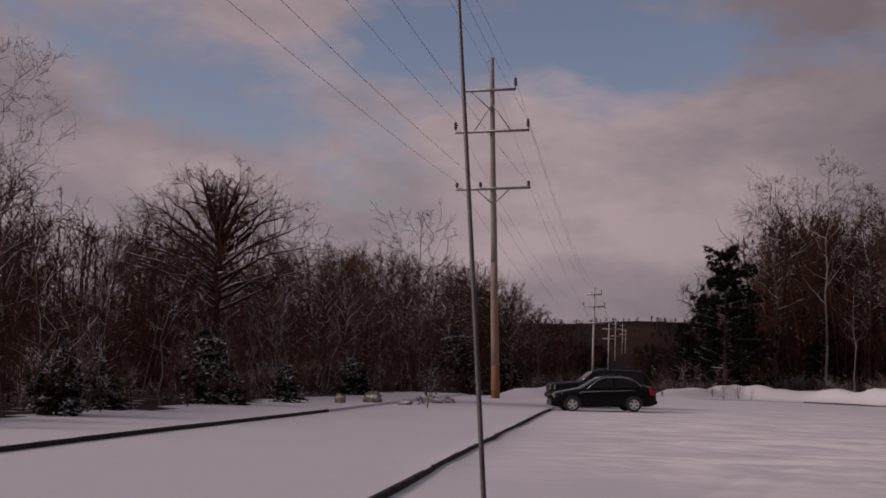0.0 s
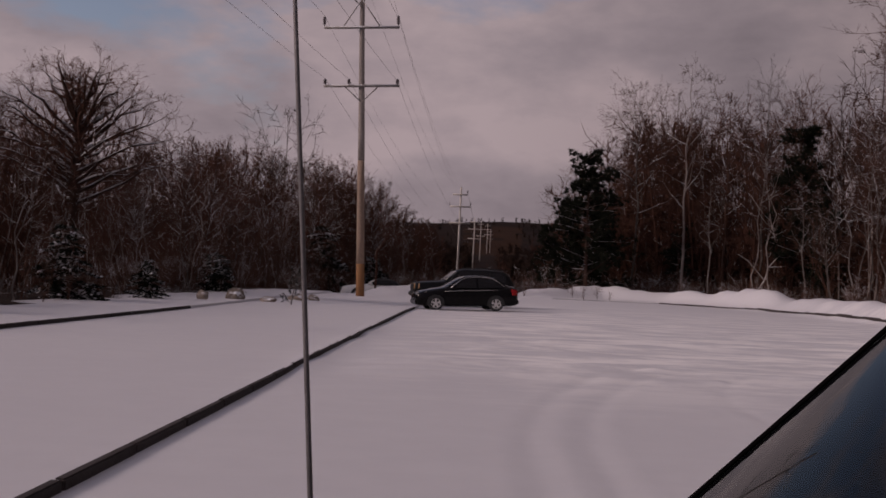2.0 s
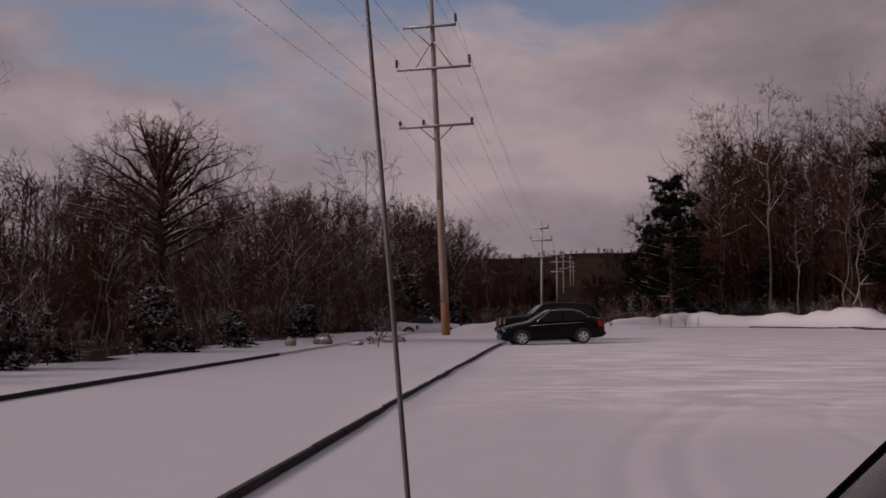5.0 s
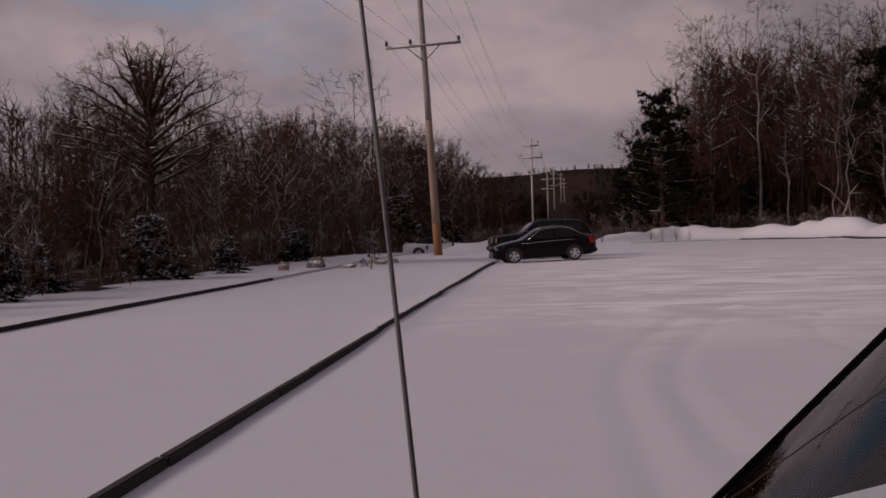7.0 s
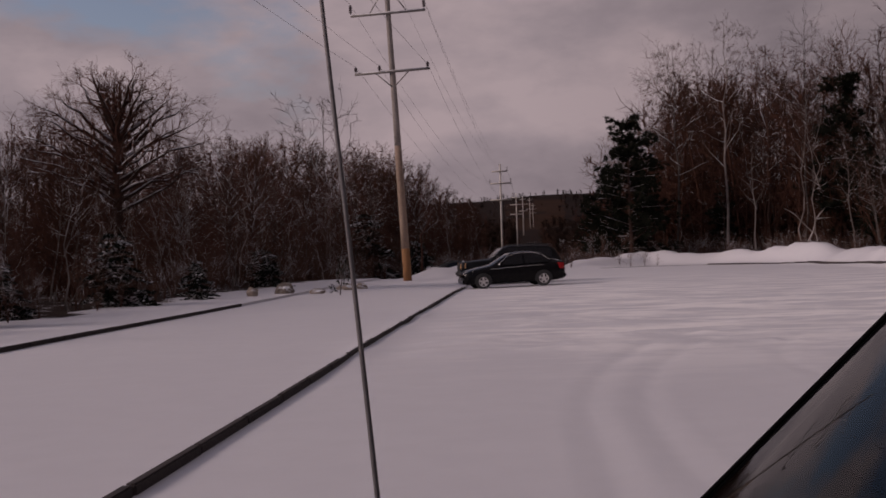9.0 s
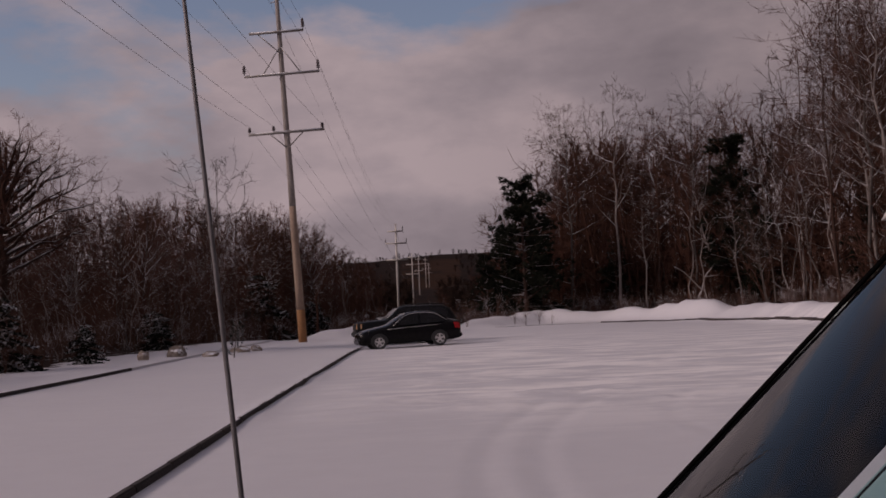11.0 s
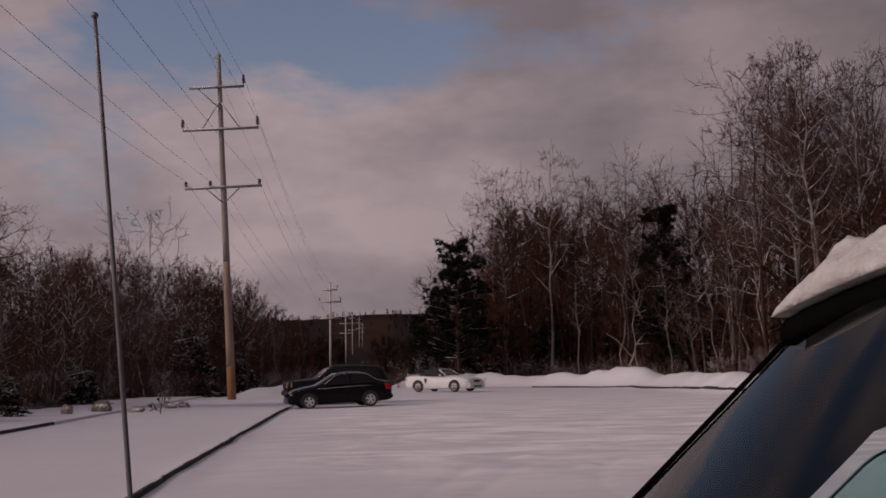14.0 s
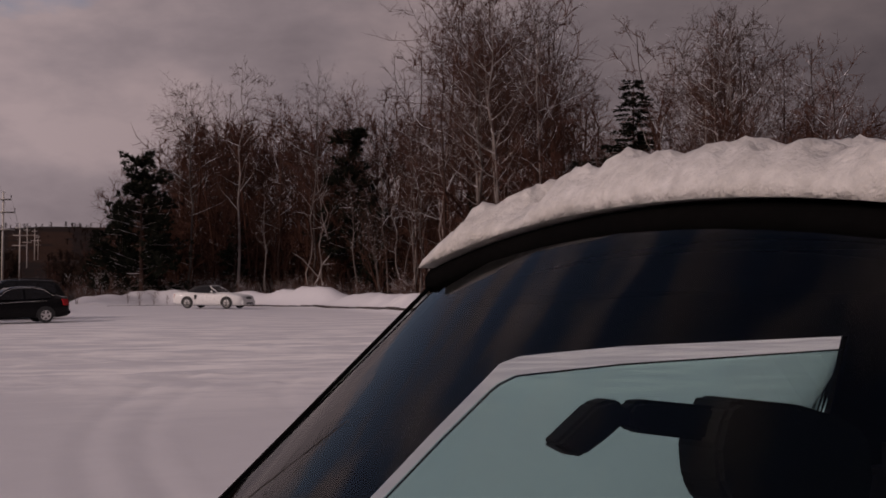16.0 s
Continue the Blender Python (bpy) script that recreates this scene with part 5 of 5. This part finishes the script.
def near_car(m):
    c = thing("parked_car", m, "dark parked car with thick snow heaped on its roof", "car", "parked cars")
    # lower body
    st = []
    for x, zb, zs, zt, wt, w in ((1.72, 0.34, 0.68, 0.72, 0.55, 0.66), (1.62, 0.24, 0.76, 0.80, 0.62, 0.78), (1.3, 0.22, 0.84, 0.88, 0.66, 0.84), (0.6, 0.22, 0.90, 0.955, 0.66, 0.86), (0.42, 0.22, 0.91, 0.965, 0.66, 0.86), (-0.6, 0.22, 0.92, 0.945, 0.66, 0.86), (-1.8, 0.22, 0.93, 0.95, 0.66, 0.86), (-2.5, 0.26, 0.92, 0.95, 0.64, 0.84), (-2.68, 0.34, 0.84, 0.88, 0.58, 0.76)):
        st.append((x, body_profile(w, zb, zs, zt, wt)))
    sub("body", loft(st, "body", M_CARGREY), c, "charcoal painted lower body and bonnet")
    # windscreen and its surround
    nu, nv = 24, 10
    v = [screen_point(-1 + 2 * i / nu, j / nv) for j in range(nv + 1) for i in range(nu + 1)]
    f = [(j * (nu + 1) + i, j * (nu + 1) + i + 1, (j + 1) * (nu + 1) + i + 1, (j + 1) * (nu + 1) + i) for j in range(nv) for i in range(nu)]
    pane = sub("windscreen", mesh_of("windscreen", v, f, M_SCREEN, True), c, "clear windscreen mirroring trees and sky")
    pane.visible_shadow = False
    for s in (-1, 1):
        edge = [screen_point(s, k / 8) for k in range(9)]
        strip("screen_gasket", [p + Vector((0.004, -s * 0.008, 0.002)) for p in edge], 0.0028, M_GASKET, c)
        strip("pillar_trim", [p + Vector((-0.002, s * 0.003, 0.0)) for p in edge], 0.0025, M_SILVER, c, "grey trim strip along the pillar")
        strip("windscreen_pillar", [p + Vector((-0.007, -s * 0.006, -0.007)) for p in edge], 0.005, M_GASKET, c)
        # cant rail, door pillars and window frames
        strip("cant_rail", [(-0.03, s * 0.455, 1.375), (-0.5, s * 0.475, 1.395), (-1.3, s * 0.485, 1.385), (-1.9, s * 0.50, 1.33), (-2.35, s * 0.58, 1.12), (-2.5, s * 0.64, 0.94)], 0.028, M_GASKET, c)
        side = lambda z: s * (0.475 + 0.43 * (1.37 - z))
        top = lambda x: 1.262 + 0.015 * min(1, max(0, (-x - 0.15) / 0.7))
        # door frame above the glass
        sash = [(-0.995, 1.288), (-0.825, 1.291), (-0.330, 1.286), (-0.183, 1.279), (-0.140, 1.276), (-0.111, 1.267), (-0.089, 1.242), (-0.026, 1.173), (0.116, 1.008)]
        panel("window_frame", [(x, side(z), z) for x, z in [(0.40, 0.96), (0.03, 1.365), (-0.95, 1.385)] + [(x + 0.005, z + 0.006) for x, z in sash]][::s], M_LINER, c, 0.012)
        panel("centre_pillar", [(-0.894, side(0.94), 0.94), (-0.814, side(1.385), 1.385), (-1.08, side(1.385), 1.385), (-1.12, side(0.94), 0.94)][::s], M_LINER, c, 0.012)
        panel("rear_window_frame", [(-1.08, side(1.26), 1.26), (-1.08, side(1.37), 1.37), (-1.9, side(1.33), 1.32), (-1.9, side(1.24), 1.23)][::s], M_LINER, c, 0.03)
        pane_line = [(0.111, 0.986), (-0.047, 1.166), (-0.108, 1.230), (-0.121, 1.240), (-0.147, 1.251), (-0.339, 1.261), (-0.850, 1.271)]
        glass = panel("front_window", [(x, side(z) + s * 0.004, z) for x, z in pane_line + [(-0.850, 0.986)]][::s], M_SIDEGLASS, c, 0.004, "green-tinted side window wound down a finger's width")
        glass.visible_shadow = False
        strip("glass_edge", [(x, side(z), z) for x, z in pane_line], 0.0016, M_GASKET, c)
        panel("rear_window", [(-1.10, side(0.95), 0.95), (-1.10, side(1.25), 1.26), (-1.9, side(1.22), 1.23), (-2.3, side(0.95), 0.95)][::s], M_DARKGLASS, c, 0.004)
        for x in (1.0, -1.75):
            arch(c, x, s * 0.862, 0.32, s, M_TRIM)
            wheel(c, x, s * 0.78, 0.32, 0.2, 6, s)
        panel("headlamp", [(1.70, s * 0.42, 0.78), (1.50, s * 0.76, 0.80), (1.52, s * 0.79, 0.66), (1.74, s * 0.45, 0.64)][::s], M_LAMP, c, 0.03)
        panel("tail_lamp", [(-2.52, s * 0.82, 0.90), (-2.66, s * 0.70, 0.88), (-2.70, s * 0.70, 0.64), (-2.55, s * 0.84, 0.66)][::-s], M_TAIL, c, 0.03)
    # front edge of the roof: a black band, curved across
    n = 24
    rows = []
    for dx, dz in ((0.036, 0.0), (0.044, -0.010), (0.044, -0.024), (0.035, -0.031), (-0.03, -0.034), (-0.08, 0.0)):
        rows.append([Vector((dx, (k / n * 2 - 1) * 0.468, header_z((k / n * 2 - 1) * 0.468) + dz)) for k in range(n + 1)])
    v = [p for r in rows for p in r]
    f = [(i * (n + 1) + k, i * (n + 1) + k + 1, ((i + 1) % 6) * (n + 1) + k + 1, ((i + 1) % 6) * (n + 1) + k) for i in range(6) for k in range(n)]
    sub("roof_front_edge", mesh_of("roof_front_edge", v, f, M_GASKET, True), c, "black rounded front edge of the roof")
    # roof skin and lining
    def roof_at(x, y, dz):
        fall = 0.0 if x > -1.5 else 0.10 * ((x + 1.5) / 0.6) ** 2
        return Vector((x, y * (1 + 0.06 * min(1, -x)), header_z(y) + 0.012 * math.sin(min(1, -x / 1.2) * 3.14) + dz - fall))
    for name, dz, mat, lab in (("roof", 0.0, M_CARGREY, "charcoal roof skin"), ("headliner", -0.045, M_LINER, "dark fabric roof lining")):
        xs_, ys_ = [0.012 - 2.05 * i / 14 for i in range(15)], [-0.468 + 0.936 * k / 14 for k in range(15)]
        v = [roof_at(x, y, dz) for x in xs_ for y in ys_]
        f = [(i * 15 + k, i * 15 + k + 1, (i + 1) * 15 + k + 1, (i + 1) * 15 + k) for i in range(14) for k in range(14)]
        sub(name, mesh_of(name, v, f, mat, True), c, lab)
    panel("rear_screen", [(-2.05, -0.46, 1.31), (-2.05, 0.46, 1.31), (-2.55, 0.56, 0.95), (-2.55, -0.56, 0.95)], M_DARKGLASS, c, 0.005)
    # inside
    part("dashboard", box_bm(0.0, -0.62, 0.93, 0.42, 0.62, 0.985, 0.02), M_LINER, c)
    for y in (-0.34, 0.34):
        part("seat_back", box_bm(-1.08, y - 0.25, 0.93, -0.92, y + 0.25, 1.10, 0.05), M_LINER, c)
        part("head_restraint", box_bm(-1.10, y - 0.13, 1.10, -1.0, y + 0.13, 1.26, 0.04), M_LINER, c)
    # driving mirror: pad on the glass, stalk and housing
    mir = new("driving_mirror")
    mir.parent, mir.matrix_basis = c, pose(-0.006, 0, 0.014)
    tagged(mir, "black interior driving mirror on a stalk")
    part("mirror_pad", prism([(0.213, 1.223), (0.187, 1.210), (0.177, 1.211), (0.150, 1.224), (0.126, 1.239), (0.129, 1.255), (0.143, 1.261), (0.164, 1.257)], -0.014, 0.010, 0.004), M_PLASTIC, mir)
    part("mirror_neck", prism([(0.134, 1.235), (0.134, 1.249), (0.111, 1.252), (0.111, 1.231)], -0.006, 0.006, 0.002), M_PLASTIC, mir)
    part("mirror_stalk", prism([(0.125, 1.248), (0.118, 1.256), (0.105, 1.258), (0.004, 1.246), (0.008, 1.211), (0.112, 1.227), (0.125, 1.235)], -0.012, 0.010, 0.004), M_PLASTIC, mir)
    part("mirror_housing", prism([(0.021, 1.238), (0.012, 1.250), (-0.002, 1.255), (-0.090, 1.245), (-0.155, 1.228), (-0.196, 1.208), (-0.205, 1.162), (-0.186, 1.103), (-0.047, 1.106), (-0.011, 1.133), (0.012, 1.152), (0.027, 1.175), (0.031, 1.208)], -0.03, 0.03, 0.006), M_PLASTIC, mir)
    return c


def prism(outline, y0, y1, bevel):
    """An outline in x and z, thickened across, with softened edges."""
    bm = bmesh.new()
    a = [bm.verts.new((x, y0, z)) for x, z in outline]
    b = [bm.verts.new((x, y1, z)) for x, z in outline]
    bm.faces.new(a)
    bm.faces.new(b[::-1])
    n = len(a)
    for k in range(n):
        bm.faces.new((a[k], b[k], b[(k + 1) % n], a[(k + 1) % n]))
    bmesh.ops.recalc_face_normals(bm, faces=bm.faces[:])
    bmesh.ops.bevel(bm, geom=bm.edges[:], offset=bevel, segments=2, affect="EDGES")
    return bm


CAR = pose(0.6435, 1.0591, 0.03, 0, 0, 194)
near_car(CAR)


# snow heaped on its roof, lumpy and broken along the front
def roof_snow():
    nx, ny = 110, 90
    top, bot = [], []
    for i in range(nx + 1):
        x = 0.050 - 1.97 * (i / nx) ** 1.25
        for k in range(ny + 1):
            y = -0.476 + 0.952 * k / ny
            edge = min(1.0, (0.050 - x) / 0.05 + 0.05, (0.476 - abs(y)) / 0.04)
            edge = math.sqrt(max(0.0, edge))
            h = 0.054 - 0.012 * float(smooth01(abs(y), 0.36, 0.46)) + 0.018 * noise.noise(Vector((x * 4, y * 4, 1.7))) + 0.028 * noise.noise(Vector((x * 12, y * 13, 5.0))) + 0.015 * noise.noise(Vector((x * 34, y * 34, 2.0))) + 0.004 * noise.noise(Vector((x * 80, y * 80, 9.0)))
            base = header_z(y) + 0.004 - (0.0 if x > -1.5 else 0.10 * ((x + 1.5) / 0.6) ** 2)
            bulge = 0.018 * edge * noise.noise(Vector((y * 9, 3.0, x * 9)))
            top.append((x + bulge, y * (1 + 0.05 * min(1, max(0, -x))) + bulge * 0.6, base + h * edge))
            bot.append((x, y * (1 + 0.05 * min(1, max(0, -x))), base))
    w = ny + 1
    n = len(top)
    f = []
    for i in range(nx):
        for k in range(ny):
            q = (i * w + k, i * w + k + 1, (i + 1) * w + k + 1, (i + 1) * w + k)
            f.append(q[::-1])
            f.append(tuple(j + n for j in q))
    for i in range(nx):
        for k in (0, ny):
            a, b = i * w + k, (i + 1) * w + k
            f.append((a, b, b + n, a + n))
    for k in range(ny):
        for i in (0, nx):
            a, b = i * w + k, i * w + k + 1
            f.append((a, b, b + n, a + n))
    ob = new("roof_snow", mesh_of("roof_snow", top + bot, f, M_ROOFSNOW, True))
    ob.matrix_basis = CAR.copy()
    return tagged(ob, "thick lumpy snow lying on the car's roof", "snow")


roof_snow()

# whip antenna on the far wing
ant = thing("whip_antenna", pose(-0.2318, 1.53, 0.96), "thin steel whip antenna on the parked car's wing", "antenna")
pts = [(0.036 - 0.076 * z - 0.006 * z * z, 0.0, z) for z in [0.815 * k / 16 for k in range(17)]]
sub("mast", tube_between(pts, [0.0034 - 0.0012 * k / 16 for k in range(17)], 8).mesh("mast", M_STEEL), ant)
bm = bmesh.new()
bmesh.ops.create_icosphere(bm, subdivisions=2, radius=0.0042, matrix=Matrix.Translation(pts[-1]))
part("tip", bm, M_STEEL, ant, "small round tip", smooth=True)
part("antenna_base", box_bm(0.012, -0.024, -0.02, 0.06, 0.024, 0.035, 0.01), M_PLASTIC, ant, "black plastic antenna foot")


# ---- what moves: the white car slides west, spins round behind the bank and comes back east ----
# seconds, place on the ground (m), heading (degrees)
DRIFT = [
    (0.0, -1.2, 78.0, 181), (0.8, -3.2, 78.6, 182), (1.5, -5.2, 79.0, 184), (2.0, -6.4, 79.0, 187), (2.4, -7.4, 79.0, 195), (2.8, -7.9, 78.8, 225), (3.2, -8.1, 78.6, 275), (3.5, -8.2, 78.6, 316), (3.9, -8.4, 78.8, 340), (4.6, -8.5, 79.0, 353),
    (5.8, -8.35, 79.0, 358), (6.5, -7.95, 79.0, 359), (7.0, -7.4, 79.0, 360), (8.0, -5.8, 79.0, 361), (9.0, -3.9, 78.4, 361), (10.3, -1.6, 77.0, 357), (11.3, 0.35, 75.5, 348), (12.0, 1.7, 74.2, 338), (12.5, 2.45, 73.4, 332), (13.0, 3.35, 73.0, 328), (13.5, 4.4, 73.0, 324),
    (14.0, 5.6, 73.0, 322), (14.5, 7.05, 73.0, 321), (15.0, 8.0, 73.0, 321), (15.5, 9.4, 73.0, 322), (16.0, 10.7, 73.0, 324),
]


def motions():
    walk(drifter, [(t, pose(x, y, 0.03 - 0.52 * float(1 - smooth01(x, -3.2, 0.4)), 0, 0, a)) for t, x, y, a in DRIFT])


motions()
